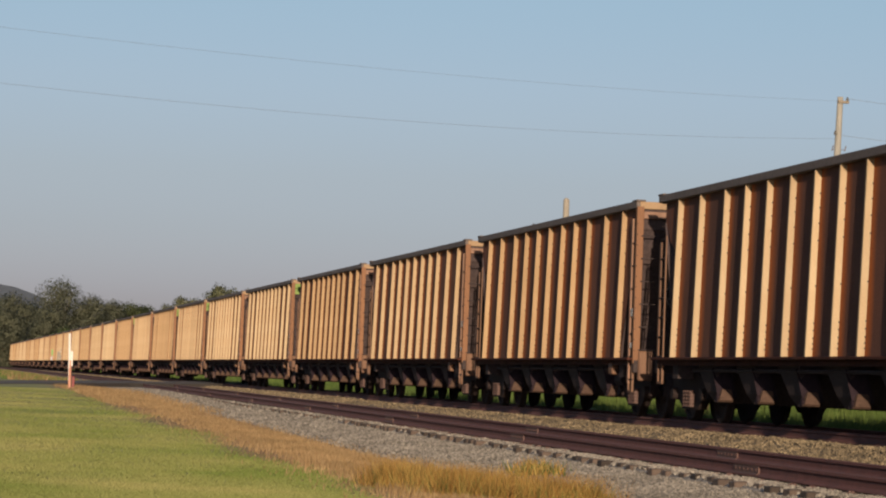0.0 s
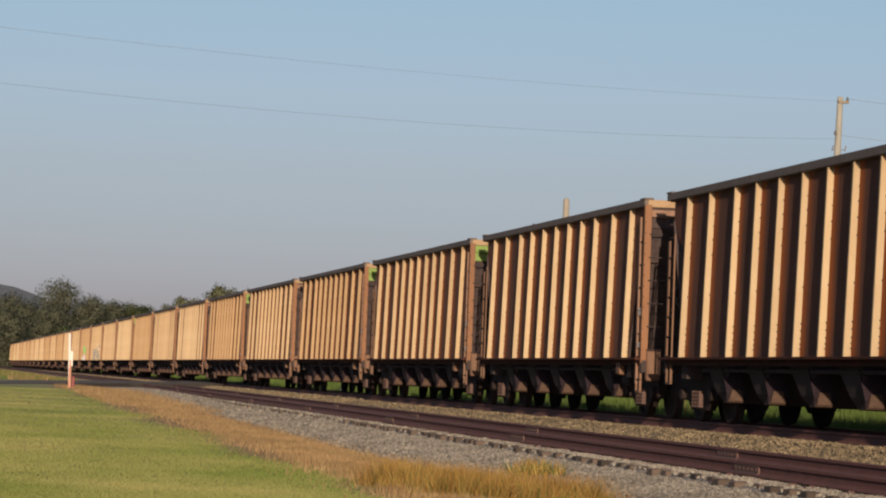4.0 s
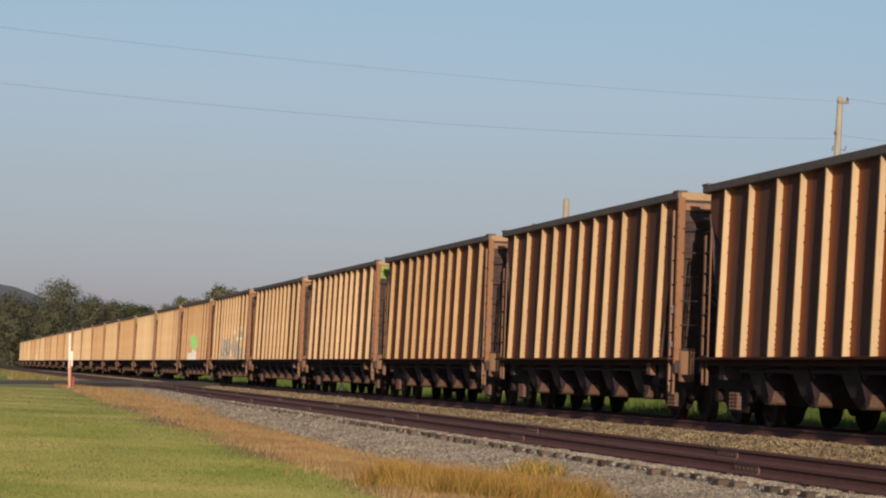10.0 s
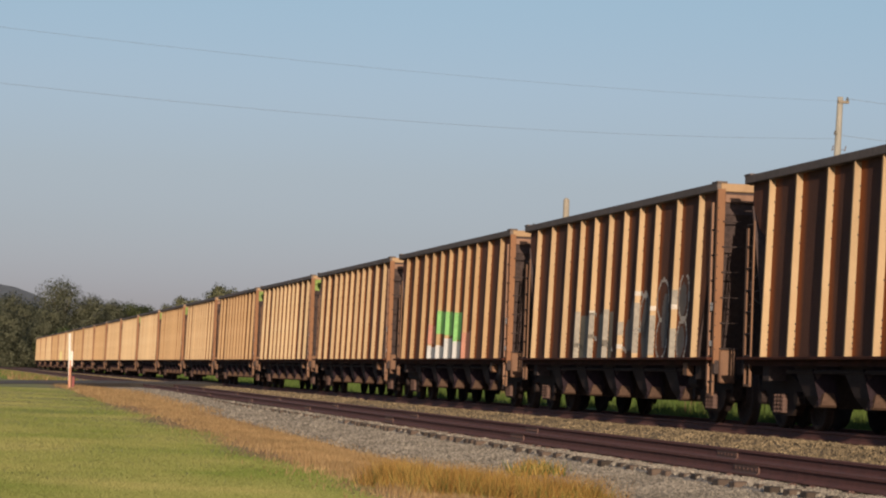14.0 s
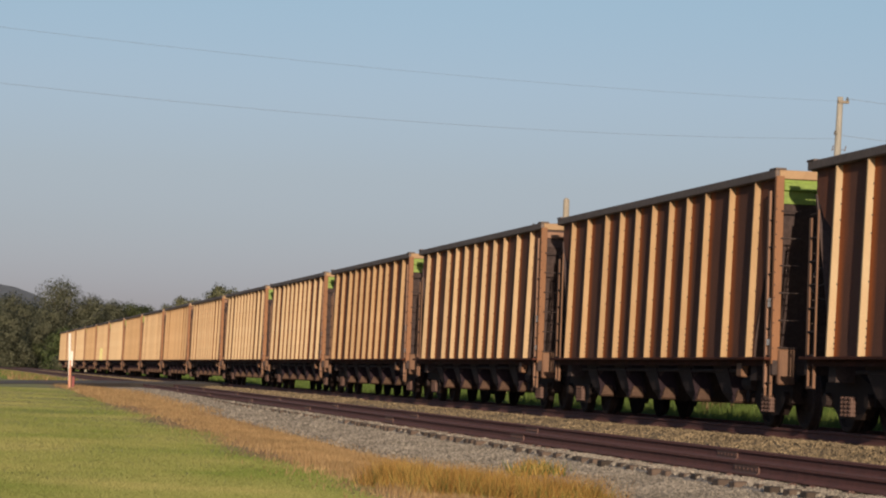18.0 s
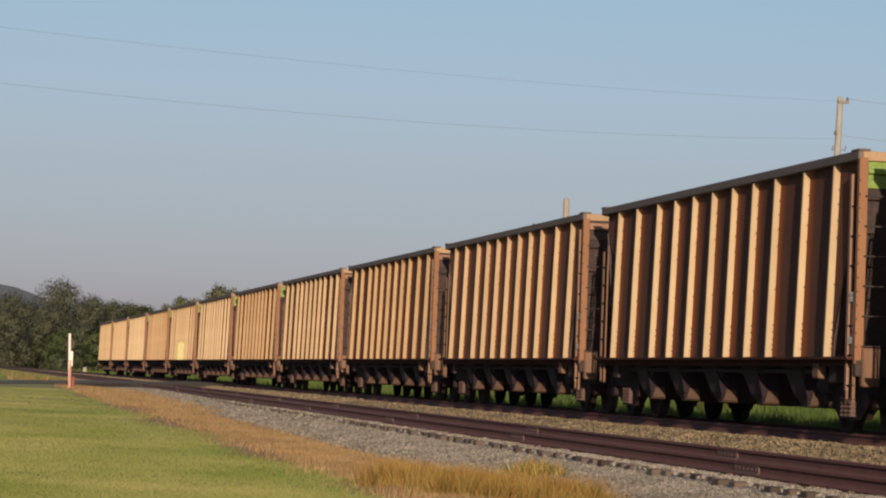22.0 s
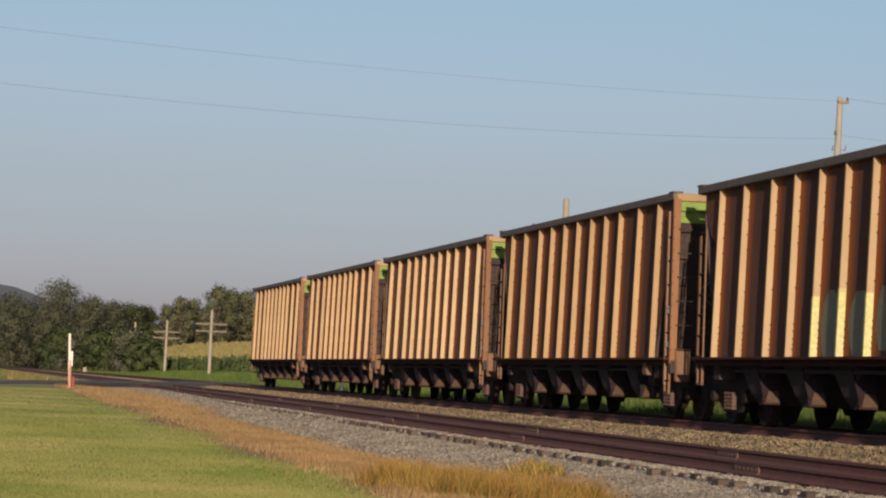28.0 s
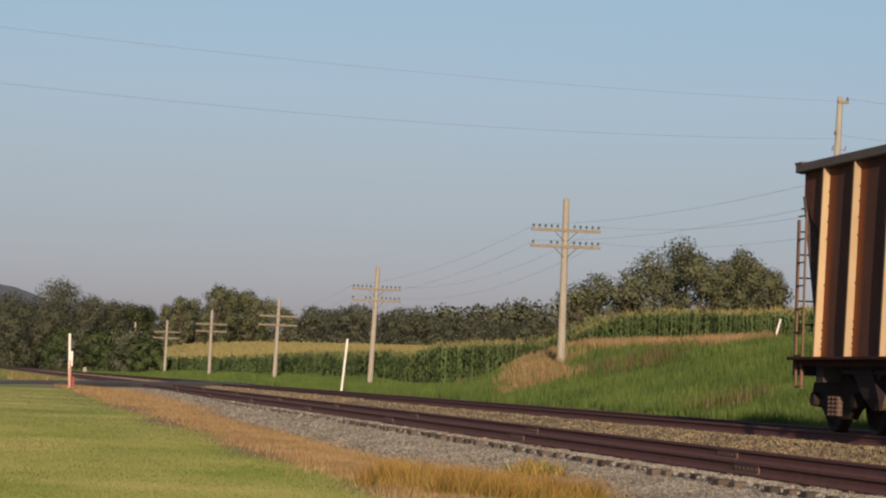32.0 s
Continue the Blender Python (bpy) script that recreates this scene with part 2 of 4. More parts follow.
def ground_z(x, y):
    if x < 7:
        z = lawn_z(y) + 0.03 * noise.noise((x * 0.3, y * 0.3, 0))
        z -= 0.10 * smooth(4.6, 6.6, x)
        return z
    if x < 15.6:
        return lawn_z(y) - 0.10
    hill = 1 - smooth(121, 139, y - (min(x, 60) - 29) * 2.5)
    b = 1.05 + 1.75 * hill - 0.35 * math.exp(-((x - 26) / 4) ** 2 - ((y - 150) / 14) ** 2)
    z = 0.32 + (b - 0.32) * smooth(15.6, 29, x) + 0.20 * noise.noise((x * 0.33, y * 0.25, 3)) * smooth(15.6, 18, x)
    far = max(0.0, min(x, 62) - 29)
    rise = lerp(y, ((150, 0.2), (250, 1.2), (420, 3.05))) * (1 - math.exp(-far / 7.0))
    return z + rise * (1 - hill) + 0.05 * far * hill


xs = sorted(set([-3500, -1500, -600, -250, -120, -60, -35, -20, -12, -8, -5, -3, -1] + [i * 0.5 for i in range(0, 14)] + [7, 9, 11, 13, 15.2]
                + [15.6 + i * 0.75 for i in range(0, 16)] + [29 + i * 3 for i in range(0, 17)] + [85, 110, 150, 250, 500, 1200, 3500]))
ys = sorted(set([-3500, -1200, -400, -150, -60, -20, 0, 10, 15] + [18 + i * 1.0 for i in range(0, 45)] + [64 + i * 2.5 for i in range(0, 45)]
                + [180 + i * 12 for i in range(0, 30)] + [560, 620, 700, 900, 1400, 2200, 3500]))
gv = [(x, y, ground_z(x, y)) for y in ys for x in xs]
gf = [(j * len(xs) + i, j * len(xs) + i + 1, (j + 1) * len(xs) + i + 1, (j + 1) * len(xs) + i) for j in range(len(ys) - 1) for i in range(len(xs) - 1)]


def ground_material():
    m, n, l, bs = nodes_of("ground_cover", 0.95)
    tc = n.new("ShaderNodeTexCoord")
    sep = n.new("ShaderNodeSeparateXYZ")
    l.new(tc.outputs["Object"], sep.inputs[0])
    warp = noise_of(n, l, 0.35, 5)
    add = n.new("ShaderNodeMath")
    add.operation = "MULTIPLY_ADD"
    l.new(warp, add.inputs[0])
    add.inputs[1].default_value = 2.2
    l.new(sep.outputs[0], add.inputs[2])
    mr = n.new("ShaderNodeMapRange")
    mr.inputs[1].default_value, mr.inputs[2].default_value = -10, 40
    l.new(add.outputs[0], mr.inputs[0])
    k = lambda x: (x + 1.1 + 10) / 50
    lawn, tan, soil, verge = (0.190, 0.204, 0.062), (0.240, 0.140, 0.060), (0.180, 0.132, 0.072), (0.084, 0.132, 0.027)
    base = ramp(n, l, mr.outputs[0], [(k(3.7), lawn), (k(4.4), tan), (k(6.6), tan), (k(7.2), soil), (k(15.0), soil), (k(15.6), verge), (k(40), verge)])
    patch = noise_of(n, l, 1.0, 4, (0.5, 0.42, 1))
    base = mixed(n, l, 1.0, base, ramp(n, l, patch, [(0.25, (0.72, 0.78, 0.7)), (0.5, (1, 1, 1)), (0.75, (1.32, 1.16, 1.1))]), "MULTIPLY")
    fine = noise_of(n, l, 9, 5)
    base = mixed(n, l, 1.0, base, ramp(n, l, fine, [(0.25, (0.75,) * 3), (0.75, (1.2,) * 3)]), "MULTIPLY")
    l.new(base, bs.inputs["Base Color"])
    bumped(n, l, bs, fine, 0.25, 0.02)
    return m


ground = tagged(put("ground", raw("ground", gv, gf, ground_material())), "mown lawn, dry verge and grassy bank along the railway", "ground", kind="structure")


# ballast bed under both tracks
def ballast_z(x, y):
    zt = rail_near(y) - 0.165
    zf = RAIL_FAR - 0.19
    pts = ((6.1, ground_z(6.1, y) - 0.06), (6.7, ground_z(6.7, y) + 0.02), (7.3, zt - 0.20), (7.9, zt - 0.125), (8.08, zt - 0.10), (8.22, zt - 0.02), (8.75, zt - 0.02), (10.7, zt - 0.03), (11.4, zt + 0.02),
           (12.0, zf + 0.03), (14.8, zf + 0.03), (15.7, 0.28), (16.3, 0.2))
    bed = lerp(x, pts)
    if 6.4 < x < 12:
        bed = max(bed, ground_z(x, y) + 0.015)
    return bed + 0.018 * noise.noise((x * 2.3, y * 2.3, 9))


bx = sorted([6.1 + i * 0.3 for i in range(0, 35)] + [7.95, 8.08, 8.15, 8.22])
by = [-640, -300, -60, -20, 0, 10, 15, 18] + [20 + i * 0.6 for i in range(0, 100)] + [80 + i * 5 for i in range(0, 40)] + [280 + i * 20 for i in range(0, 30)]
bv = [(x, y, ballast_z(x, y)) for y in by for x in bx]
bf = [(j * len(bx) + i, j * len(bx) + i + 1, (j + 1) * len(bx) + i + 1, (j + 1) * len(bx) + i) for j in range(len(by) - 1) for i in range(len(bx) - 1)]


def ballast_material():
    m, n, l, bs = nodes_of("ballast_bed", 0.95)
    tc, sep = n.new("ShaderNodeTexCoord"), n.new("ShaderNodeSeparateXYZ")
    l.new(tc.outputs["Object"], sep.inputs[0])
    mr = n.new("ShaderNodeMapRange")
    mr.inputs[1].default_value, mr.inputs[2].default_value = 5, 17
    l.new(sep.outputs[0], mr.inputs[0])
    # stops 0.625 to 0.79 darken the main track's bed, painting in the train's shade
    base = ramp(n, l, mr.outputs[0], [(0.0, (0.168, 0.126, 0.078)), (0.12, (0.200, 0.186, 0.168)), (0.28, (0.190, 0.178, 0.160)), (0.44, (0.125, 0.115, 0.098)), (0.54, (0.150, 0.117, 0.069)), (0.605, (0.130, 0.10, 0.060)), (0.625, (0.085, 0.070, 0.058)), (0.79, (0.085, 0.070, 0.058)), (0.82, (0.120, 0.102, 0.072))])
    v = n.new("ShaderNodeTexVoronoi")
    v.inputs["Scale"].default_value = 17
    l.new(tc.outputs["Object"], v.inputs[0])
    base = mixed(n, l, 1.0, base, ramp(n, l, v.outputs["Color"], [(0.1, (0.55,) * 3), (0.9, (1.35,) * 3)]), "MULTIPLY")
    l.new(base, bs.inputs["Base Color"])
    bumped(n, l, bs, v.outputs["Distance"], 0.5, 0.03)
    return m


ballast = tagged(put("ballast", raw("ballast", bv, bf, ballast_material())), "grey crushed-stone ballast bed under two railway tracks", "ballast", kind="structure")


# ---- tracks ----
def rail_profile(w=1.0):
    half = [(-0.069, 0.0), (-0.069, 0.010), (-0.02, 0.028), (-0.009, 0.045), (-0.009, 0.105), (-0.035, 0.118), (-0.035, 0.146), (-0.028, 0.152)]
    return half + [(-a, b) for a, b in half[::-1]]


def rail_mesh(name, zfun, ys_, material):
    prof = rail_profile()
    v, f, k = [], [], len(prof)
    for y in ys_:
        v += [(a, y, zfun(y) - 0.152 + b) for a, b in prof]
    for j in range(len(ys_) - 1):
        for i in range(k):
            f.append((j * k + i, j * k + (i + 1) % k, (j + 1) * k + (i + 1) % k, (j + 1) * k + i))
    return raw(name, v, f, material)


def tie_data():
    bm = bmesh.new()
    box(bm, -1.27, 1.30, -0.112, 0.112, -0.17, 0.0, 0.012)
    return data_of("tie", bm, TIE)


def bar_data():
    bm = bmesh.new()
    prism(bm, [(-0.058, 0.018), (-0.026, 0.032), (-0.026, 0.10), (-0.032, 0.116), (0.032, 0.116), (0.026, 0.10), (0.026, 0.032), (0.058, 0.018)], 1, -0.46, 0.46)
    for i in range(6):
        for s in (-1, 1):
            tube(bm, (0.0, -0.38 + i * 0.152, 0.068), (s * 0.034, -0.38 + i * 0.152, 0.068), 0.014, seg=6)
    return data_of("joint_bar", bm, RAILM)


def plate_data():
    bm = bmesh.new()
    box(bm, -0.16, 0.16, -0.09, 0.09, -0.012, 0.004)
    for s in (-1, 1):
        for d in (-0.05, 0.05):
            box(bm, s * 0.085 - 0.012, s * 0.085 + 0.012, d - 0.012, d + 0.012, 0.002, 0.016)
    return data_of("tie_plate", bm, RAILM)


TIE_ME, BAR_ME, PLATE_ME = tie_data(), bar_data(), plate_data()


def track(name, xc, zfun, ystart, yend, spacing, material, near_y, label, joint0, plates=True):
    root = tagged(new(name), label, "railway track", kind="structure")
    rys = [-640, -300, -60, 0] + [20 + i * 4 for i in range(0, 40)] + [180 + i * 20 for i in range(0, 30)]
    for s in (-1, 1):
        rl = put("rail", rail_mesh("rail", zfun, rys, material), root, (xc + s * 0.752, 0, 0))
        if joint0:
            j = joint0 + (0.0 if s < 0 else 5.9)
            while j < 140:
                put("joint_bar", BAR_ME, rl, (0, j, zfun(j) - 0.152))
                j += 11.94
    y, rnd, i = ystart, random.Random(5), 0
    rest_v, rest_f = [], []
    while y < yend:
        z = zfun(y) - 0.166
        dx, tw, dz = rnd.uniform(-0.06, 0.06), rnd.uniform(-0.02, 0.02), rnd.uniform(-0.008, 0.004)
        if y < near_y:
            t = put("tie", TIE_ME, root, (xc + dx, y, z + dz - 0.004), turn=tw)
            if y < 70 and plates:
                for s in (-1, 1):
                    put("tie_plate", PLATE_ME, t, (s * 0.752 - dx, 0, 0.001))
        else:
            k = len(rest_v)
            rest_v += [(xc + sx * 1.3 + dx, y + sy * 0.115, z - 0.004 - dzz) for dzz in (0, 0.16) for sx, sy in ((-1, -1), (1, -1), (1, 1), (-1, 1))]
            rest_f += [(k, k + 1, k + 2, k + 3), (k, k + 4, k + 5, k + 1), (k + 1, k + 5, k + 6, k + 2), (k + 3, k + 2, k + 6, k + 7), (k, k + 3, k + 7, k + 4)]
        y += spacing * rnd.uniform(0.93, 1.07)
        i += 1
    if rest_v:
        tagged(put("far_ties", raw("far_ties", rest_v, rest_f, TIE), root), kind="stuff")
    return root


track("siding_track", X_NEAR, rail_near, 21.01, 260, 0.575, RAIL, 104, "rusty jointed siding track on weathered wooden ties in grey ballast", 28.75)
track("main_track", X_FAR, lambda y: RAIL_FAR, 24, 260, 0.53, RAIL, 104, "main railway track with brown rails under the coal train", 0, False)

# ---- road over the tracks ----
bm = bmesh.new()
prof = [(-400, 0.42, 30), (-60, 0.44, 74), (-12, 0.45, 92), (2, 0.47, 100), (5.5, 0.53, 109), (8.0, 0.565, 116), (10.8, 0.58, 121), (12.2, 0.64, 123), (14.9, 0.64, 128), (15.6, 0.30, 129)]
prev = None
for x, z, y0 in prof:
    cur = [bm.verts.new((x, y0 + y, z + dz)) for y, dz in ((-0.2, -0.25), (0.0, 0.0), (8.0, 0.03), (16.0, 0.0), (16.2, -0.25))]
    if prev:
        for i in range(4):
            bm.faces.new((prev[i], prev[i + 1], cur[i + 1], cur[i]))
    prev = cur
tagged(part("road", bm, ASPHALT), "narrow dark asphalt road crossing the tracks", "road", kind="structure")


# ---- hopper cars ----
HALF, SILL, TOP, W = 7.29, 1.045, 3.80, 1.412      # half body length, sill and top over the rail, half width at the sheets
RIBS = [-6.20, -4.86, -3.48, -2.37, -1.27, -0.14, 0.99, 2.13, 3.25, 4.67, 5.98]
T_END, S_END, PITCH = 32.0, 38.079, 16.01      # the clip's end, place of the tail at that time, car length
RUN = (557.1942, -35.0579, 60.6550, -86.3083, 30.0755, 26.7813, -17.3822)      # metres still to run, as powers of the share of time left


TAIL = 7.09        # half length at the trailing end, where the sill is shorter
LEAN = 0.062       # the sides lean in towards the top
BULGE = -0.016     # how far the sheets stand out between two ribs: they are dished inwards
LEVELS = ((0.0, 0.35), (0.25, 1.0), (0.9, 1.1), (1.7, 1.0), (2.3, 0.8), (TOP - SILL - 0.06, 0.35))      # height over the sill, share of the bulge


def car_meshes():
    d = {}
    # one rib, as seen on the side that faces -x; deeper at the foot
    bm = bmesh.new()
    yo, zb, zt = 0.024, 0.0, TOP - SILL - 0.10
    v = [bm.verts.new(p) for p in ((0, -yo - 0.025, zb), (-0.095, -yo, zb), (-0.095, yo, zb), (0, yo + 0.025, zb), (LEAN, -yo - 0.025, zt), (LEAN - 0.084, -yo, zt), (LEAN - 0.084, yo, zt), (LEAN, yo + 0.025, zt))]
    for f in ((0, 1, 2, 3), (4, 7, 6, 5), (0, 4, 5, 1), (1, 5, 6, 2), (2, 6, 7, 3)):
        bm.faces.new([v[i] for i in f])
    for z in (0.10, 0.17, 0.25, 0.36, 0.46, 0.98, 1.62, 1.86, 2.08, 2.28):
        q = LEAN * z / zt
        n0 = len(bm.faces)
        box(bm, q - 0.012, q + 0.002, -yo - 0.042, -yo - 0.018, z, z + 0.022)
        bm.faces.ensure_lookup_table()
        for fc in bm.faces[n0:]:
            fc.material_index = 1
    d["rib"] = bm
    # side sheet: bays dished between the ribs, and flat ends with their slanted cut-outs
    bm = bmesh.new()
    rib_dist = bm.verts.layers.float.new("rib_dist")
    zt_ = TOP - SILL - 0.06
    cols = []
    for y0, y1 in zip(RIBS, RIBS[1:]):
        for i in range(8 if y1 != RIBS[-1] else 9):
            u = i / 8
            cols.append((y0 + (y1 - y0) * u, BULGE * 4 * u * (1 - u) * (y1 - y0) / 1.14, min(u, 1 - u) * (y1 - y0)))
    grid = []
    for y, out, dist in cols:
        col = []
        for z, k in LEVELS:
            vt = bm.verts.new((-out * k, y, z))
            vt[rib_dist] = dist
            col.append(vt)
        grid.append(col)
    for p, q in zip(grid, grid[1:]):
        for j in range(len(LEVELS) - 1):
            bm.faces.new((p[j], q[j], q[j + 1], p[j + 1]))
    for pts in ([(-HALF + 0.22, zt_), (-HALF + 0.30, 1.9), (-6.34, 0.45), (-6.34, 0.0), (RIBS[0], 0.0), (RIBS[0], zt_)],
                [(RIBS[-1], 0.0), (6.25, 0.0), (6.25, 1.75), (TAIL - 0.42, 1.95), (TAIL - 0.16, 2.2), (TAIL - 0.04, 2.35), (TAIL - 0.04, zt_), (RIBS[-1], zt_)]):
        vs = [bm.verts.new((0.0, y, z)) for y, z in pts]
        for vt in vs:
            vt[rib_dist] = 0.3
        bm.faces.new(vs)
    for q in bm.verts:
        q.co.x += LEAN * q.co.z / (TOP - SILL - 0.10)
    d["side_sheet"] = bm
    bm = bmesh.new()
    box(bm, -0.042, 0.10, -HALF, TAIL + 0.12, TOP - 0.128, TOP, 0.012)
    for e in (-1, 1):
        h = HALF if e < 0 else TAIL + 0.12
        y0, y1 = sorted((e * (h + 0.03), e * (h - 0.30)))
        box(bm, -0.05, 0.12, y0, y1, TOP - 0.01, TOP + 0.022, 0.008)
    d["top_chord"] = bm
    bm = bmesh.new()
    box(bm, -0.128, 0.06, -HALF, TAIL, SILL - 0.045, SILL, 0.008)
    box(bm, -0.01, 0.02, -HALF, TAIL, SILL - 0.13, SILL - 0.04)
    d["side_sill"] = bm
    return d


def chute(bm, yc):
    """One hopper pocket: a funnel that narrows to its door, with the door's frame below."""
    top, mid, low = 1.02, 0.50, 0.33
    rings = []
    for z, hx, y0, y1 in ((top, 1.30, -0.40, 0.70), (0.80, 1.28, -0.38, 0.54), (mid, 1.21, -0.36, 0.32), (low, 1.10, -0.34, 0.24)):
        rings.append([bm.verts.new(p) for p in ((-hx, yc + y0, z), (hx, yc + y0, z), (hx, yc + y1, z), (-hx, yc + y1, z))])
    for a, b in zip(rings, rings[1:]):
        for i in range(4):
            bm.faces.new((a[i], a[(i + 1) % 4], b[(i + 1) % 4], b[i]))
    bm.faces.new(rings[-1])


bm = bmesh.new()
tube(bm, (-0.15, 0, 0), (0.15, 0, 0), 0.012, seg=6)
RUNG_ME = data_of("rung", bm, UNDER)


bm = bmesh.new()
for i in range(5):
    tube(bm, (0, 0, i * 0.058), (0, 0, i * 0.058 + 0.036), 0.066, seg=10)
tube(bm, (0, 0, 0), (0, 0, 0.27), 0.045, seg=8)
SPRING_ME = data_of("coil_spring", bm, SPRING)


def build_car(tone, green):
    car = tagged(new("hopper_car"), "tan ribbed steel coal hopper car with " + ("a green end panel" if green else "rusty side sheets"), "freight car", "cars of the coal train")
    paint = TAN[tone]
    d = car_meshes()
    rib = data_of("rib", d["rib"], paint)
    rib.materials.append(UNDER)
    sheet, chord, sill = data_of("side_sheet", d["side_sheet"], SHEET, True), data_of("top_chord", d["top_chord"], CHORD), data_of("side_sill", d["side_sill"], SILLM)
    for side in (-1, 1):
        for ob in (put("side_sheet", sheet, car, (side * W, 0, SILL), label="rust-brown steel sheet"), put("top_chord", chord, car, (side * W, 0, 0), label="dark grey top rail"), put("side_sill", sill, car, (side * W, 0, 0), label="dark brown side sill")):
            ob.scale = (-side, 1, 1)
        for y in RIBS:
            rb = put("rib", rib, car, (side * W, y, SILL))
            if side > 0:
                rb.scale = (-1, 1, 1)
    # ends
    for e in (-1, 1):
        end = HALF if e < 0 else TAIL
        bm = bmesh.new()
        box(bm, -W + 0.02, W - 0.02, e * (end + 0.1 * (e > 0)) - 0.02, e * (end + 0.1 * (e > 0)) + 0.02, TOP - 0.14, TOP - 0.01, 0.008)
        part("end_chord", bm, END_RAIL, car, "tan end rail")
        bm = bmesh.new()
        box(bm, -W + 0.06, W - 0.06, *sorted((e * (end - 0.05), e * (end - 0.03))), TOP - 0.50, TOP - 0.13)
        part("end_panel", bm, GREEN if green else SLOPE, car, "green painted upper end panel" if green else "dark upper end panel")
        bm = bmesh.new()
        y0, y1 = sorted((e * (end - 0.025), e * (end + 0.03)))
        box(bm, -W + 0.09, W - 0.09, y0, y1, TOP - 0.31, TOP - 0.185, 0.008)
        part("end_beam", bm, GREEN if green else STILE, car)
        bm = bmesh.new()
        pts = [(e * (end - 0.05), TOP - 0.47), (e * (end - 0.10), TOP - 0.47), (e * 6.1, SILL - 0.1), (e * 6.05, SILL + 0.02)]
        prism(bm, pts, 0, -W + 0.03, W - 0.03)
        part("slope_sheet", bm, SLOPE, car, "sloping end sheet")
        bm = bmesh.new()
        box(bm, -W - 0.02, W + 0.02, e * end - 0.05, e * end + 0.05, SILL - 0.26, SILL - 0.04, 0.01)
        part("end_sill", bm, UNDER, car)
        for side in (-1, 1):
            bm = bmesh.new()
            t = 0.034 if e < 0 else 0.014
            x0, x1 = sorted((side * (W + t), side * (W - (0.088 if e < 0 else t))))
            box(bm, x0, x1, e * end - 0.045, e * end + 0.045, SILL - 0.1, TOP - (0.1 if e < 0 else 0.8), 0.006)
            post = part("corner_post", bm, COLUMN if e < 0 else POST, car)
            if e < 0 and side < 0:
                bm = bmesh.new()
                for i in range(13):
                    z = SILL + 0.12 + i * 0.185
                    box(bm, x0 + 0.004, x0 + 0.022, -HALF - 0.054, -HALF - 0.04, z, z + 0.02)
                tagged(part("bolts", bm, UNDER, post), kind="stuff")
            bm = bmesh.new()
            q = 0.026 if e < 0 else 0.012
            box(bm, side * W - q, side * W + q, e * (end - 0.33) - q * 1.5, e * (end - 0.33) + q * 1.5, SILL - (0.45 if e < 0 else 0.05), TOP - (0.3 if e < 0 else 0.7))
            la = part("ladder", bm, STILE if e < 0 else POST, car)
            for i in range(7):
                z = SILL - (0.38 if e < 0 else -0.02) + i * (0.40 if e < 0 else 0.33)
                put("rung", RUNG_ME, la, (side * (W + 0.012), e * (end - 0.17), z), turn=math.pi / 2)
                if side < 0 and i:
                    put("rung", RUNG_ME, la, (side * (W - 0.2), e * (end + 0.07), z + 0.12))
            bm = bmesh.new()
            low = SILL - (0.58 if e < 0 else 0.42)
            for yy in (end - 0.32, end - 0.07):
                box(bm, side * W - 0.02, side * W + 0.02, e * yy - 0.02, e * yy + 0.02, low, SILL - 0.1)
            box(bm, side * W - 0.02, side * W + 0.02, *sorted((e * (end - 0.34), e * (end - 0.05))), low - 0.02, low + 0.015)
            part("stirrup_step", bm, POST, car)
        # coupler and draft gear
        bm = bmesh.new()
        y0, y1 = sorted((e * (HALF - 0.6), e * (HALF + 0.50)))
        box(bm, -0.12, 0.12, y0, y1, 0.72, 0.98, 0.02)
        y0, y1 = sorted((e * (HALF + 0.42), e * (HALF + 0.70)))
        box(bm, -0.19, 0.15, y0, y1, 0.66, 1.0, 0.05)
        part("coupler", bm, WHEEL, car)
    # triangular gusset and small placards beside the leading ladder
    bm = bmesh.new()
    prism(bm, [(-HALF + 0.04, TOP - 0.16), (-HALF - 0.0, TOP - 0.75), (-HALF + 0.25, TOP - 1.35), (-HALF + 0.30, TOP - 0.16)], 0, -W + 0.05, -W + 0.06)
    part("gusset", bm, POST, car, "brown end gusset plate")
    for z, h in ((1.78, 0.13), (1.22, 0.09)):
        bm = bmesh.new()
        box(bm, -W - 0.022, -W - 0.012, -7.17, -7.03, z, z + h)
        part("placard", bm, WHITE, car, "small pale placard")
    # brake gear at the end that leads
    bm = bmesh.new()
    box(bm, -W + 0.06, -W + 0.32, -HALF - 0.10, -HALF + 0.02, SILL - 0.40, SILL + 0.12, 0.02)
    part("brake_box", bm, POST, car, "brown box at the end of the car")
    bm = bmesh.new()
    tube(bm, (-W + 0.75, -HALF - 0.16, 2.15), (-W + 0.75, -HALF - 0.05, 2.15), 0.03, seg=8)
    for i in range(12):
        a, b = 2 * math.pi * i / 12, 2 * math.pi * (i + 1) / 12
        tube(bm, (-W + 0.75 + 0.25 * math.cos(a), -HALF - 0.15, 2.15 + 0.25 * math.sin(a)), (-W + 0.75 + 0.25 * math.cos(b), -HALF - 0.15, 2.15 + 0.25 * math.sin(b)), 0.014, seg=5)
    for i in range(4):
        a = math.pi / 2 * i + 0.3
        tube(bm, (-W + 0.75, -HALF - 0.14, 2.15), (-W + 0.75 + 0.25 * math.cos(a), -HALF - 0.15, 2.15 + 0.25 * math.sin(a)), 0.012, seg=5)
    part("brake_wheel", bm, CHORD, car)
    bm = bmesh.new()
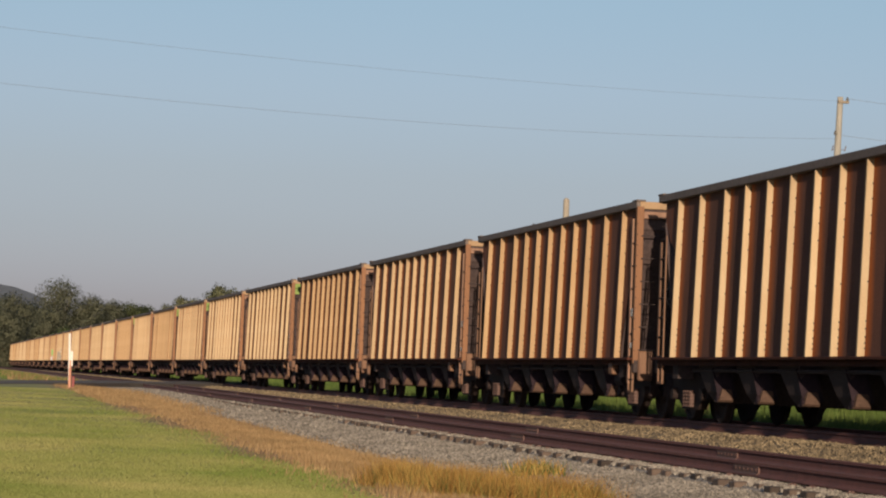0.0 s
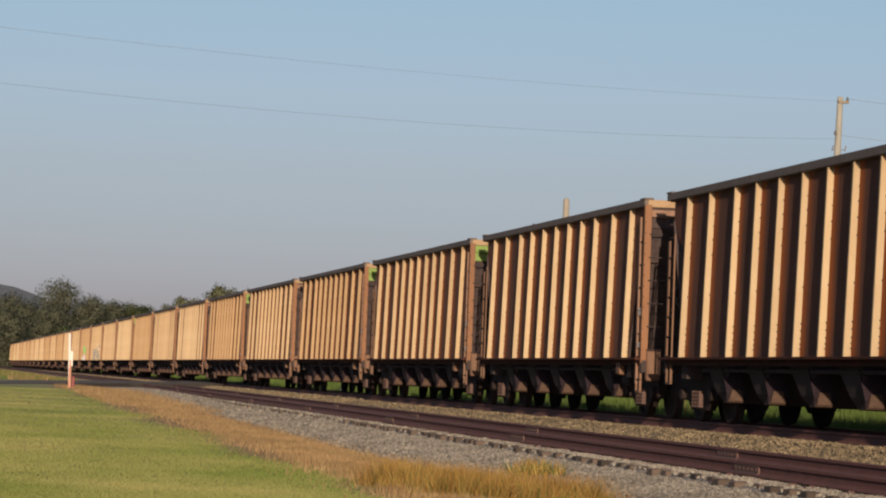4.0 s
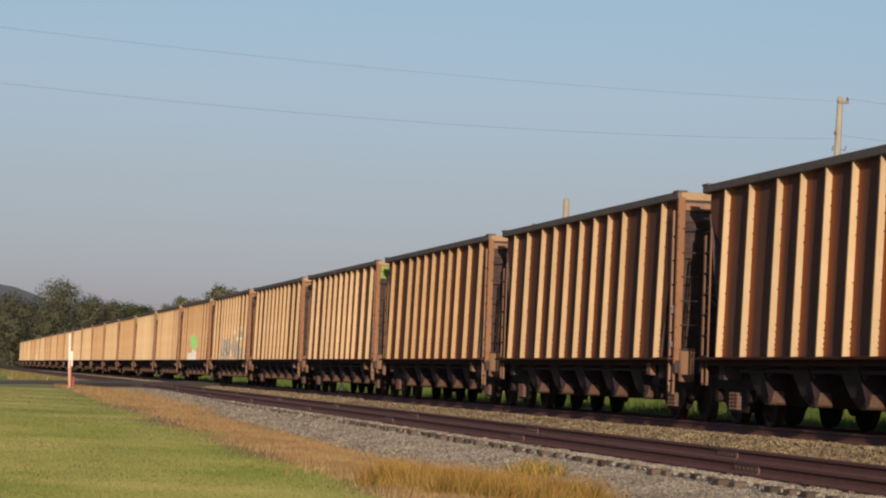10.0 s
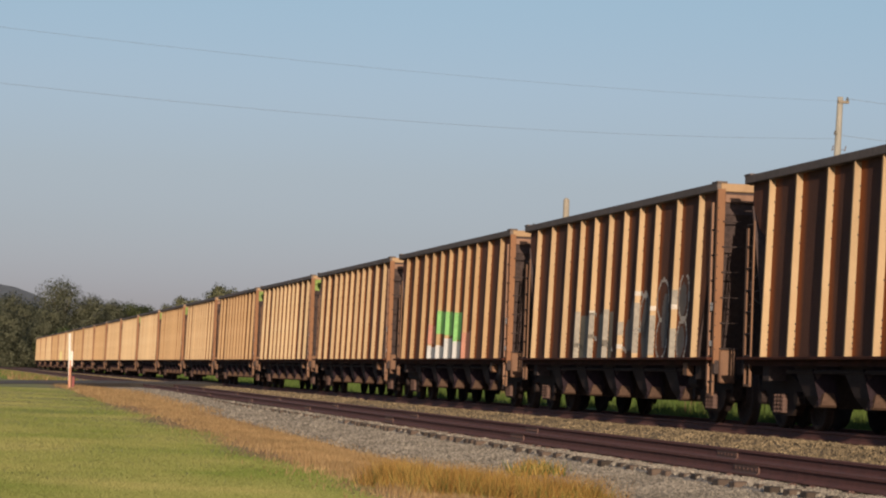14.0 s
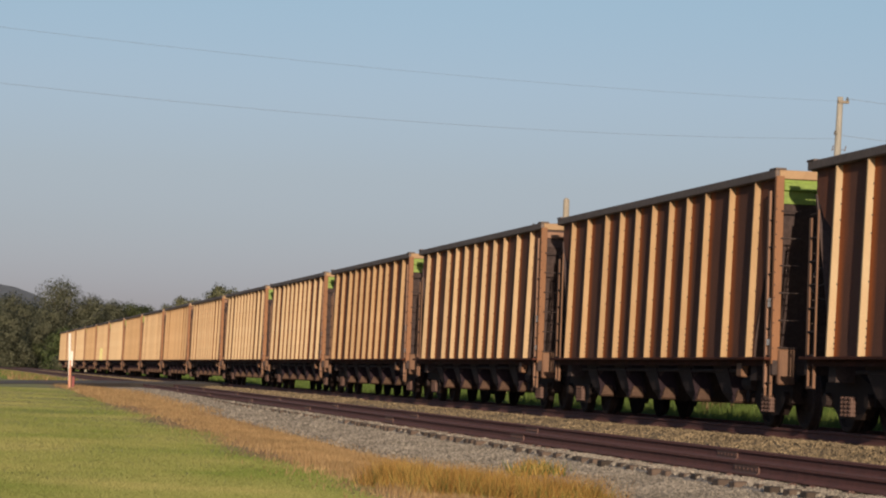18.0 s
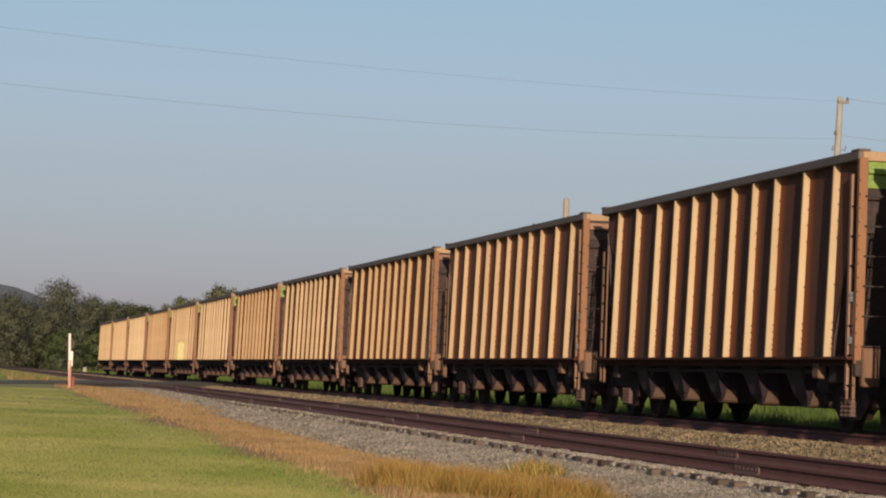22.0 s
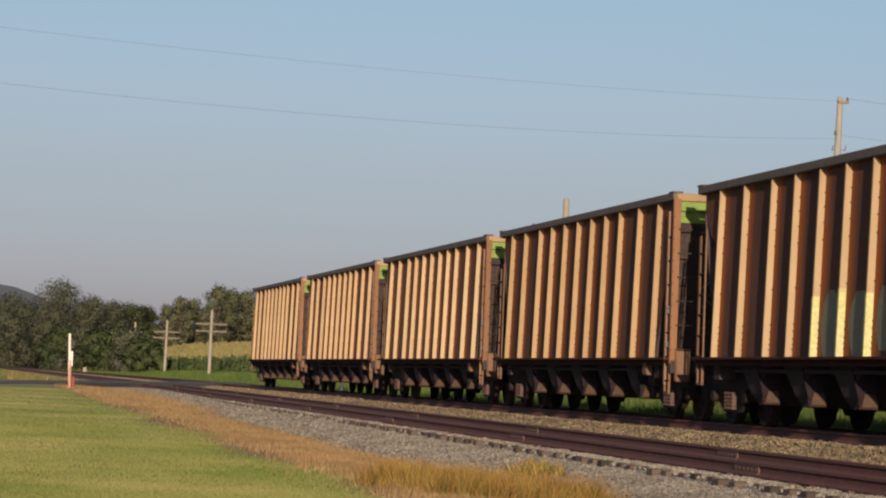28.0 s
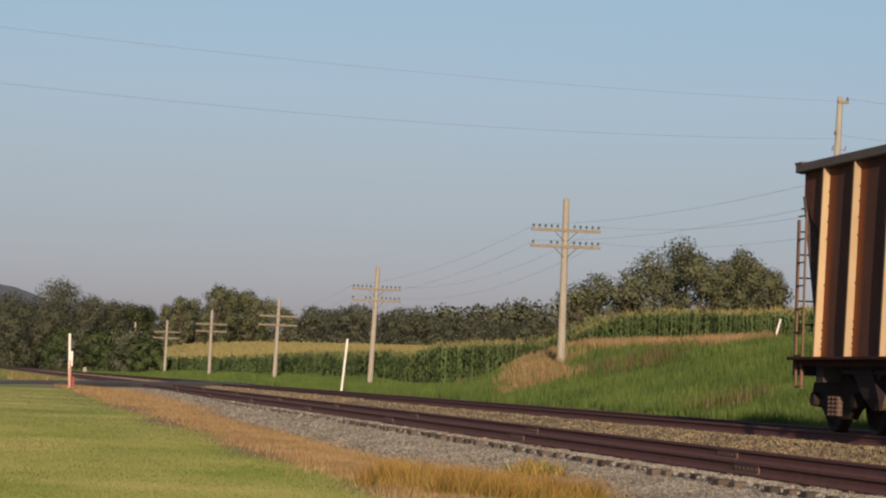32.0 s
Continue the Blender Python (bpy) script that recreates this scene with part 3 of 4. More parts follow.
    box(bm, -0.9, -0.35, -5.3, -4.75, 0.42, 0.86, 0.05)
    tube(bm, (-1.05, -5.45, 0.66), (-1.05, -4.95, 0.66), 0.13, seg=12)
    part("air_reservoir", bm, UNDER, car)
    bm = bmesh.new()
    box(bm, -0.20, 0.20, -HALF + 0.2, HALF - 0.2, 0.72, 1.0)
    for y in (-6.15, 6.15):
        box(bm, -1.35, 1.35, y - 0.16, y + 0.16, 0.70, 1.0)
    box(bm, -0.95, 0.95, -5.5, 5.5, 0.80, 1.03)
    part("center_sill", bm, UNDER, car)
    for i, y in enumerate((-4.36, -2.18, 0.0, 2.18, 4.36)):
        bm = bmesh.new()
        chute(bm, y)
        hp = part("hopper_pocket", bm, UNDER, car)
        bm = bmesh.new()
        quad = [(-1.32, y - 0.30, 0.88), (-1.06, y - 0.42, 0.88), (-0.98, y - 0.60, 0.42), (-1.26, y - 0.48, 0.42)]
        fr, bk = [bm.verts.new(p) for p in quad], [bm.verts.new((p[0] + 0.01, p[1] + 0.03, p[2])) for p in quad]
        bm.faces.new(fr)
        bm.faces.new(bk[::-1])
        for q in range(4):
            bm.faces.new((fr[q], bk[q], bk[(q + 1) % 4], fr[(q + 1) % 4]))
        part("side_plate", bm, CHUTE, hp, "side plate in shaded purplish brown")
        bm = bmesh.new()
        prism(bm, [(y - 0.40, 0.55), (y - 0.52, 0.55), (y - 0.66, 0.38), (y - 0.62, 0.35), (y - 0.40, 0.35)], 0, -1.30, -1.05)
        for q in bm.verts:
            q.co.x += 0.10 * (q.co.z - 0.35) / 0.20 * (q.co.x < -1.2)
        part("hopper_door", bm, DOOR, hp)
        bm = bmesh.new()
        tube(bm, (-1.30, y - 0.52, 0.40), (-1.15, y - 0.52, 0.40), 0.06, seg=8)
        part("door_shaft", bm, CHUTE, hp)
    bm = bmesh.new()
    tube(bm, (-1.28, -5.3, 0.84), (-1.28, 5.3, 0.84), 0.03, seg=6)
    part("brake_pipe", bm, UNDER, car)
    bm = bmesh.new()
    box(bm, -W - 0.02, -W + 0.1, -5.78, -5.50, SILL - 0.30, SILL - 0.08, 0.02)
    part("valve_box", bm, POST, car)
    # trucks
    for y in (-6.15, 6.15):
        bm = bmesh.new()
        box(bm, -1.05, 1.05, -0.20, 0.20, 0.40, 0.72, 0.03)
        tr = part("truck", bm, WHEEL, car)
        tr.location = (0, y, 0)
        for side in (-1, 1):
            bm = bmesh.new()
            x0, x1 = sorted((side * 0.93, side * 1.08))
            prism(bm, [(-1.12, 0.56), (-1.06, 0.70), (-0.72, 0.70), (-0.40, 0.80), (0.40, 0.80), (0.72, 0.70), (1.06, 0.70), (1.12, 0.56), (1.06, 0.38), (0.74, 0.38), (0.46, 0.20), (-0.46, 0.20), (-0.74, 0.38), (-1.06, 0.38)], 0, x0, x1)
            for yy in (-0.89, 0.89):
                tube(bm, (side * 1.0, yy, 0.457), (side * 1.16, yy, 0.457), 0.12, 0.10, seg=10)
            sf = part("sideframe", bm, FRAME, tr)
            for yy in (-0.17, 0.0, 0.17):
                put("coil_spring", SPRING_ME, sf, (side * 1.10, yy, 0.24), label="rusty coil spring")
        for yy in (-0.89, 0.89):
            ws = put("wheelset", wheelset_data(), tr)
            ws.matrix_parent_inverse = Matrix.Translation((0, yy, 0.457))
    return car


WS = {}


def wheelset_data():
    if "me" not in WS:
        bm = bmesh.new()
        tube(bm, (-1.0, 0, 0), (1.0, 0, 0), 0.085, seg=12)
        for s in (-1, 1):
            prof = [(0.69, 0.485), (0.715, 0.490), (0.735, 0.462), (0.81, 0.455), (0.825, 0.44), (0.825, 0.385), (0.775, 0.36), (0.765, 0.20), (0.83, 0.15), (0.83, 0.085), (0.66, 0.085), (0.66, 0.15), (0.70, 0.20), (0.70, 0.36), (0.69, 0.385)]
            seg = 32
            rings = [[bm.verts.new((s * a, r * math.cos(2 * math.pi * i / seg), r * math.sin(2 * math.pi * i / seg))) for i in range(seg)] for a, r in prof]
            for j in range(len(prof)):
                p, q = rings[j], rings[(j + 1) % len(prof)]
                for i in range(seg):
                    bm.faces.new((p[i], p[(i + 1) % seg], q[(i + 1) % seg], q[i]))
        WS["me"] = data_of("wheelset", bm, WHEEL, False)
    return WS["me"]


GREEN_ENDS = {0, 1, 2, 3, 4, 5, 6, 10, 11, 12, 14, 15, 20, 24, 26, 27, 29}      # cars counted from the tail
TONES = [0, 0, 2, 1, 0, 2, 1, 0, 1, 0, 2, 2, 1, 0, 1, 2, 0, 1]
N_CARS = 38
protos, cars = {}, []


def car_y(k, t):
    return S_END - HALF - PITCH * k + sum(c * ((T_END - t) / T_END) ** (i + 1) for i, c in enumerate(RUN))


for k in range(N_CARS):
    key = (TONES[k % len(TONES)], k in GREEN_ENDS)
    m = pose(X_FAR, car_y(k, 0.0), RAIL_FAR)
    if key not in protos:
        c = build_car(*key)
        c.matrix_basis = m
        protos[key] = c
    else:
        c = copy_thing(protos[key], m)
    cars.append(c)


def spray(car, material, label, inside):
    """Sprayed paint on the near side of a car: a thin skin over sheets and ribs wherever inside(y, z) holds, z over the sill."""
    v, f = [], []
    run = TOP - SILL - 0.10

    def skin(pts):
        k = len(v)
        v.extend(pts)
        f.append(tuple(range(k, k + len(pts))))

    def on_sheet(y, z, y0, y1):
        u = (y - y0) / (y1 - y0)
        return (-W + LEAN * z / run - BULGE * 4 * u * (1 - u) * (y1 - y0) / 1.14 * lerp(z, LEVELS) - 0.006, y, SILL + z)

    step = 0.04
    levels = [i * step for i in range(34)]
    for y0, y1 in zip(RIBS, RIBS[1:]):
        n = int((y1 - y0 - 0.1) / step)
        edge = [y0 + 0.05 + (y1 - y0 - 0.1) * i / n for i in range(n + 1)]
        for ya, yb in zip(edge, edge[1:]):
            for z in levels:
                if inside((ya + yb) / 2, z + step / 2):
                    skin([on_sheet(ya, z, y0, y1), on_sheet(yb, z, y0, y1), on_sheet(yb, z + step, y0, y1), on_sheet(ya, z + step, y0, y1)])
    for y0 in RIBS:
        for z in levels:
            if not inside(y0, z + step / 2):
                continue
            ring = []
            for h in (z, z + step):
                root, out = LEAN * h / run - 0.006, -0.095 + (LEAN + 0.011) * h / run - 0.004
                ring.append([(-W + root, y0 - 0.055, SILL + h), (-W + out, y0 - 0.028, SILL + h), (-W + out, y0 + 0.028, SILL + h), (-W + root, y0 + 0.055, SILL + h)])
            for i in range(3):
                skin([ring[0][i], ring[0][i + 1], ring[1][i + 1], ring[1][i]])
    put("spray_patch", raw("spray_patch", v, f, material), car, label=label)


def bars(*spans):
    """Upright blocks of paint: (y from, y to, z from, z to)."""
    return lambda y, z: any(a <= y <= b and c + 0.03 * noise.noise((y * 5, z * 2, 1)) <= z <= d + 0.05 * noise.noise((y * 4, 0, 2)) for a, b, c, d in spans)


def rings(width, *ovals):
    """Oval outlines: (y, z, half width, half height)."""
    return lambda y, z: any(abs(math.hypot((y - a) / c, (z - b) / d) - 1) * min(c, d) < width for a, b, c, d in ovals)


def ovals_of(*ovals):
    return lambda y, z: z > 0 and any(math.hypot((y - a) / c, (z - b) / d) < 1 for a, b, c, d in ovals)


SPRAY_G = surface("spray_green", (0.110, 0.330, 0.085), (0.085, 0.270, 0.065), 3.0, 0.6)
SPRAY_B = surface("spray_pale_blue", (0.330, 0.350, 0.365), (0.270, 0.295, 0.320), 4.0, 0.6)
SPRAY_R = surface("spray_faded_red", (0.300, 0.120, 0.080), (0.240, 0.100, 0.060), 4.0, 0.6)
SPRAY_K = surface("spray_grey", (0.190, 0.180, 0.150), (0.120, 0.116, 0.104), 1.6, 0.6)
SPRAY_D = surface("spray_dark_grey", (0.075, 0.066, 0.064), (0.050, 0.046, 0.048), 2.0, 0.6)
SPRAY_W = surface("spray_dull_white", (0.400, 0.385, 0.350), (0.300, 0.290, 0.270), 3.0, 0.6)
SPRAY_Y = surface("spray_yellow_green", (0.330, 0.345, 0.120), (0.370, 0.350, 0.160), 2.2, 0.6)
SPRAY_O = surface("spray_dull_olive", (0.120, 0.115, 0.090), (0.095, 0.088, 0.070), 3.0, 0.6)
spray(cars[17], SPRAY_G, "bright green spray paint", bars((0.45, 1.10, 0.60, 1.14), (-0.60, 0.30, 0.54, 1.10), (-1.72, -0.75, 0.42, 1.08)))
spray(cars[17], SPRAY_B, "pale blue spray paint", bars((1.55, 2.20, 0.0, 0.28), (0.45, 1.06, 0.0, 0.30), (-0.60, 0.20, 0.0, 0.47), (-1.72, -0.75, 0.0, 0.40)))
spray(cars[17], SPRAY_R, "faded red spray paint", bars((1.75, 2.20, 0.36, 0.80), (-2.95, -2.30, 0.0, 0.62)))
spray(cars[18], SPRAY_K, "grey spray paint of large letters on the ribs", bars((2.06, 2.20, 0.0, 0.84), (0.92, 1.06, 0.0, 0.84), (-0.21, -0.07, 0.0, 0.86), (-1.34, -1.20, 0.42, 0.66), (-2.44, -2.30, 0.10, 0.98), (-3.55, -3.40, 0.02, 0.72), (-4.93, -4.79, 0.0, 0.50), (-4.93, -4.79, 0.88, 1.12)))
spray(cars[18], SPRAY_O, "dull grey spray paint on the sheets", bars((1.10, 2.05, 0.0, 0.80), (-0.02, 0.60, 0.0, 0.82), (-0.46, -0.22, 0.0, 0.84)))
spray(cars[18], SPRAY_D, "dark grey spray paint between the letters", ovals_of((-1.72, 0.40, 0.30, 0.30), (-1.98, 0.62, 0.28, 0.48), (-2.90, 0.50, 0.34, 0.55), (-4.1, 0.62, 0.22, 0.48), (-5.2, 0.95, 0.20, 0.28), (-5.2, 0.26, 0.20, 0.26)))
spray(cars[18], SPRAY_W, "dull white spray-paint outlines", rings(0.025, (-3.92, 0.98, 0.34, 0.34), (-3.95, 0.32, 0.33, 0.34), (-5.25, 1.00, 0.28, 0.40), (-5.25, 0.28, 0.28, 0.36), (-2.45, 0.80, 0.48, 0.32), (-2.72, 0.75, 0.24, 0.36)))
spray(cars[18], SPRAY_W, "white spray-paint strokes", lambda y, z: any(a <= y <= b and abs(z - c - 0.25 * (y - a)) < 0.035 for a, b, c in ((1.75, 2.16, 0.16), (0.70, 1.02, 0.34), (0.80, 1.02, 0.80), (-0.55, -0.10, 0.14), (-0.30, -0.10, 0.26), (-1.60, -1.20, 0.12), (-3.55, -3.40, 0.82), (-4.95, -4.78, 0.82))))
spray(cars[4], SPRAY_Y, "yellow-green spray paint", bars((0.93, 1.06, 0.0, 0.82), (-0.20, -0.08, 0.0, 0.92), (-1.33, -1.20, 0.0, 0.83)))
spray(cars[4], SPRAY_O, "dull olive spray paint between the ribs", ovals_of((0.45, 0.42, 0.40, 0.50), (-0.75, 0.44, 0.42, 0.46), (-1.75, 0.50, 0.32, 0.44)))
spray(cars[4], SPRAY_W, "white chalk smudge", ovals_of((-3.95, 0.86, 0.12, 0.13), (-4.0, 0.70, 0.07, 0.10)))
tagged(cars[17], "tan ribbed coal hopper car with green and blue graffiti")
tagged(cars[18], "tan ribbed coal hopper car with grey graffiti")
tagged(cars[4], "tan ribbed coal hopper car with yellow-green graffiti")


# ---- plants ----
def leaf_cloud(rng, centres, radii, count, size, flat=0.6):
    """Small leaf quads scattered in overlapping clumps, denser at their rims."""
    w = radii ** 2
    pick = rng.choice(len(centres), count, p=w / w.sum())
    d = rng.normal(size=(count, 3))
    d /= np.linalg.norm(d, axis=1)[:, None]
    r = rng.uniform(0.12, 1.0, count) ** 0.45 * rng.uniform(0.8, 1.16, count)
    pos = centres[pick] + d * (radii[pick] * r)[:, None] * np.array([1, 1, 0.85])
    a = rng.normal(size=(count, 3))
    a /= np.linalg.norm(a, axis=1)[:, None]
    b = np.cross(a, d + 0.3 * rng.normal(size=(count, 3)))
    b /= np.linalg.norm(b, axis=1)[:, None] + 1e-9
    s = size * rng.uniform(0.6, 1.4, count)[:, None]
    v = np.concatenate([pos - a * s, pos + b * s * flat, pos + a * s, pos - b * s * flat], 1).reshape(-1, 3)
    f = np.arange(count * 4).reshape(-1, 4)
    soft = d + 0.3 * rng.normal(size=(count, 3)) + np.array([0, 0, 0.25])
    soft = np.repeat(soft / np.linalg.norm(soft, axis=1)[:, None], 4, axis=0)
    return v, f, soft


def bend_normals(me, soft):
    """Shading normals that follow the clump, so that foliage takes the light as one soft mass."""
    me.shade_smooth()
    me.normals_split_custom_set_from_vertices(soft.tolist())


def tree(name, x, y, height, width, seed, mat, label, leaf=0.22, count=5000, bare=0.25, clumps=26, category="tree", lean=0.0):
    rng = np.random.default_rng(seed)
    rnd = random.Random(seed)
    z0 = ground_z(x, y) - 0.05
    root = tagged(new(name), label, category)
    root.location = (x, y, z0)
    bm = bmesh.new()
    r = 0.022 * height + 0.04
    top = height * 0.72
    pts = [Vector((lean * t * height + rnd.uniform(-0.03, 0.03) * height * (t > 0), rnd.uniform(-0.03, 0.03) * height * (t > 0), t * top)) for t in (0, 0.25, 0.5, 0.75, 1.0)]
    for i in range(4):
        tube(bm, pts[i], pts[i + 1], r * (1 - i * 0.22), r * (1 - (i + 1) * 0.22), 7, False)
    cs, rs = [], []
    for i in range(clumps):
        t = bare + (1 - bare) * (i + rnd.random()) / clumps
        a = rnd.uniform(0, 2 * math.pi)
        prof = math.sin(math.pi * min(1.0, 0.25 + 0.72 * (t - bare) / (1 - bare + 1e-6))) ** 0.8
        reach = width * 0.5 * prof * rnd.uniform(0.45, 0.95)
        c = Vector((lean * t * height + reach * math.cos(a), reach * math.sin(a), t * height * 0.93))
        base = pts[min(4, int(t * 4))].lerp(c, 0.1)
        base.z = min(base.z, c.z)
        tube(bm, base, c, r * 0.35, r * 0.08, 5, False)
        cs.append(c)
        rs.append(width * rnd.uniform(0.12, 0.21) + 0.04 * height)
    part("trunk", bm, BARK, root)
    v, f, soft = leaf_cloud(rng, np.array([tuple(c) for c in cs]), np.array(rs), count, leaf)
    v[:, 2] = np.maximum(v[:, 2], 0.1)
    me = raw("crown", v.tolist(), f.tolist(), mat)
    bend_normals(me, soft)
    put("crown", me, root)
    return root


def spot(px, y):
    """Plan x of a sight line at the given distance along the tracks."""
    return y * math.tan(math.atan((px - 784) / 4900.0) + radians(10.27)) 


# woods past the end of the field
WOODS = [(-20, 560, 15.0, 13, LEAF_D), (22, 530, 14.4, 13, LEAF_D), (58, 545, 13.2, 11, LEAF_D), (118, 520, 16.8, 13, LEAF_D), (160, 520, 13.6, 11, LEAF_D), (205, 530, 11.6, 10, LEAF_D),
         (238, 540, 10.6, 9, LEAF_M), (262, 545, 10.2, 8, LEAF_M), (95, 480, 10.5, 10, LEAF_D), (15, 470, 9.5, 10, LEAF_D), (-60, 540, 14, 14, LEAF_D), (-100, 560, 13, 14, LEAF_D)]
for i, (px, y, h, w, m) in enumerate(WOODS):
    tree("tree", spot(px, y), y, h * 0.96, w, 100 + i, m, "dark green broadleaf tree in a dense wood", 0.15, 18000, 0.10, 44)
MID = [(300, 520, 9.7, 6), (325, 500, 10.9, 5), (352, 505, 10.4, 6), (388, 470, 12.2, 6), (412, 475, 11.5, 5), (440, 480, 11.5, 6), (456, 470, 9.9, 5), (478, 500, 10.2, 7), (510, 500, 9.2, 6), (530, 540, 7.5, 6), (365, 520, 6.5, 8), (425, 520, 7.0, 8), (335, 520, 6.0, 8)]
for i, (px, y, h, w) in enumerate(MID):
    tree("tree", spot(px, y), y, h, w, 200 + i, LEAF_L, "slender open-crowned tree behind the corn field", 0.16, 7000, 0.06, 26)
for i in range(17):
    px = 560 + i * 26
    y = 420 + (i * 37 % 50)
    tree("tree", spot(px, y), y, 7.4 + (i * 53 % 20) * 0.05 - 1.4 * (px > 790), 8, 300 + i, LEAF_D, "dark green tree of the row behind the corn", 0.16, 7000, 0.06, 30)
for i in range(9):
    px = 785 + i * 24
    tree("tree", spot(px, 640), 640, [14, 13.8, 13.2, 14.6, 15, 15.6, 17, 15.4, 13.3][i], 11, 330 + i, LEAF_D, "distant tree of a wooded rise", 0.4, 2200, 0.1, 20)
BUSH = [(276, 296, 3.4, 4), (262, 304, 4.3, 5), (238, 318, 4.7, 5), (210, 338, 5.0, 6), (182, 362, 5.3, 6), (152, 395, 6.3, 7), (124, 430, 6.1, 7), (98, 470, 5.8, 7), (72, 520, 5.2, 7), (52, 570, 4.4, 6), (168, 380, 4.2, 6), (110, 450, 4.4, 6)]
for i, (px, y, h, w) in enumerate(BUSH):
    tree("bush", spot(px, y), y, h, w, 400 + i, (LEAF_B, LEAF_M, LEAF_D)[i % 3], "leafy green bush beside the railway", 0.15, 7500, 0.02, 22, "bush")
ORCH = [(1022, 148, 4.9, 3.8, 0), (1060, 150, 5.2, 4, 0), (1112, 150, 4.9, 4.2, 0), (1160, 156, 5.7, 4.5, 0), (1215, 155, 6.0, 4.6, 0), (1240, 150, 5.0, 3.6, 0), (1288, 158, 5.0, 3, 0), (1312, 160, 5.5, 3.4, 0), (1345, 156, 4.8, 3.4, 0), (1365, 152, 3.9, 3, 0), (985, 165, 3.2, 3.5, 0)]
for i, (px, y, h, w, _) in enumerate(ORCH):
    tree("tree", spot(px, y), y, h + 0.35, w, 500 + i, LEAF_L, "spreading olive-green tree at the edge of the corn", 0.075, 8000, 0.12, 22)


# corn
def corn_field():
    rng = np.random.default_rng(7)
    V_, F_, TV, TF = [], [], [], []

    def plant(x, y, detail):
        z0 = ground_z(x, y)
        h = rng.uniform(1.5, 1.9) + 0.2 * noise.noise((x * 0.5, y * 0.5, 5)) + 0.6 * (x < 34) * smooth(162, 149, y) * (y > 139)
        k = len(V_)
        V_.extend([(x - 0.02, y, z0), (x + 0.02, y, z0), (x + 0.012, y, z0 + h), (x - 0.012, y, z0 + h)])
        F_.append((k, k + 1, k + 2, k + 3))
        for i in range(detail):
            zz = z0 + h * (0.15 + 0.8 * i / detail)
            a = rng.uniform(0, 2 * math.pi)
            L = rng.uniform(0.35, 0.6)
            c, s = math.cos(a), math.sin(a)
            w = 0.045 if detail > 5 else 0.07
            k = len(V_)
            V_.extend([(x - s * w, y + c * w, zz), (x + s * w, y - c * w, zz), (x + c * L * 0.6 + s * w, y + s * L * 0.6 - c * w, zz + 0.24), (x + c * L * 0.6 - s * w, y + s * L * 0.6 + c * w, zz + 0.24), (x + c * L, y + s * L, zz + 0.02)])
            F_.extend([(k, k + 1, k + 2, k + 3), (k + 3, k + 2, k + 4)])
        for i in range(2):
            a = rng.uniform(0, 2 * math.pi)
            k = len(TV)
            c, s = math.cos(a) * 0.11, math.sin(a) * 0.11
            w = 0.014 if detail > 5 else 0.07
            TV.extend([(x - w, y, z0 + h - 0.08), (x + w, y - 0.01, z0 + h - 0.08), (x + c, y + s, z0 + h + (0.17 if detail > 5 else 0.28))])
            TF.append((k, k + 1, k + 2))

    # front rows parallel to the tracks, then the edge that turns away up the rise
    for r in range(7):
        y = 146.0
        while y < 420:
            plant(26.8 + r * 0.76 + rng.uniform(-0.08, 0.08), y, 7 if y < 230 else 5)
            y += rng.uniform(0.24, 0.36) * (1 if y < 230 else 1.7) * (1 if r < 3 else 1.5)
    for r in range(8):
        for i in range(230):
            u = (i + rng.uniform(-0.3, 0.3)) / 230
            d_ = u * 32.0
            xe = lerp(d_, ((0, 26.9), (5, 31.4), (13, 32.0), (32, 50)))
            ye = lerp(d_, ((0, 148), (5, 147), (13, 134), (32, 131)))
            plant(xe + (r * 0.5 if 5 < d_ < 13 else 0) + rng.uniform(-0.1, 0.1), ye + r * 0.76 + rng.uniform(-0.1, 0.1), 7)
    n_near = len(V_)
    for _ in range(20000):
        y = rng.uniform(136, 430)
        x = rng.uniform(31, 95)
        if y < 150 - 18 * smooth(32, 45, x):
            continue
        plant(x, y, 3)
    tagged(put("corn_plants", raw("corn_plants", V_, F_, CORN)), "dense green corn plants of a ripening field", "corn field", kind="stuff")
    tagged(put("corn_tassels", raw("corn_tassels", TV, TF, TASSEL)), "yellowish corn tassels above the field", "corn field", kind="stuff")


corn_field()


def blades(name, rng, count, xy, height, width, mat, label, zfun=ground_z, bend=0.35, stir=0.3):
    px, py = xy(rng, count)
    V_ = np.zeros((count, 3, 3))
    z = np.array([zfun(a, b) for a, b in zip(px, py)])
    a = rng.uniform(0, 2 * math.pi, count)
    h = height * rng.uniform(0.5, 1.3, count)
    w = width * rng.uniform(0.6, 1.3, count)
    c, s = np.cos(a), np.sin(a)
    lean = bend * h * rng.uniform(0.2, 1.0, count)
    w = -w * np.sign(s + 1e-9)
    V_[:, 0] = np.stack([px + s * w, py - c * w, z - 0.01], 1)
    V_[:, 1] = np.stack([px - s * w, py + c * w, z - 0.01], 1)
    b = rng.uniform(0, 2 * math.pi, count)
    V_[:, 2] = np.stack([px + np.cos(b) * lean, py + np.sin(b) * lean, z + h], 1)
    me = raw(name, V_.reshape(-1, 3).tolist(), np.arange(count * 3).reshape(-1, 3).tolist(), mat)
    soft = np.array([0, -0.8, 0.6]) + rng.normal(size=(count, 3)) * stir
    bend_normals(me, np.repeat(soft / np.linalg.norm(soft, axis=1)[:, None], 3, axis=0))
    return tagged(put(name, me), label, "grass", kind="stuff")


rg = np.random.default_rng(11)


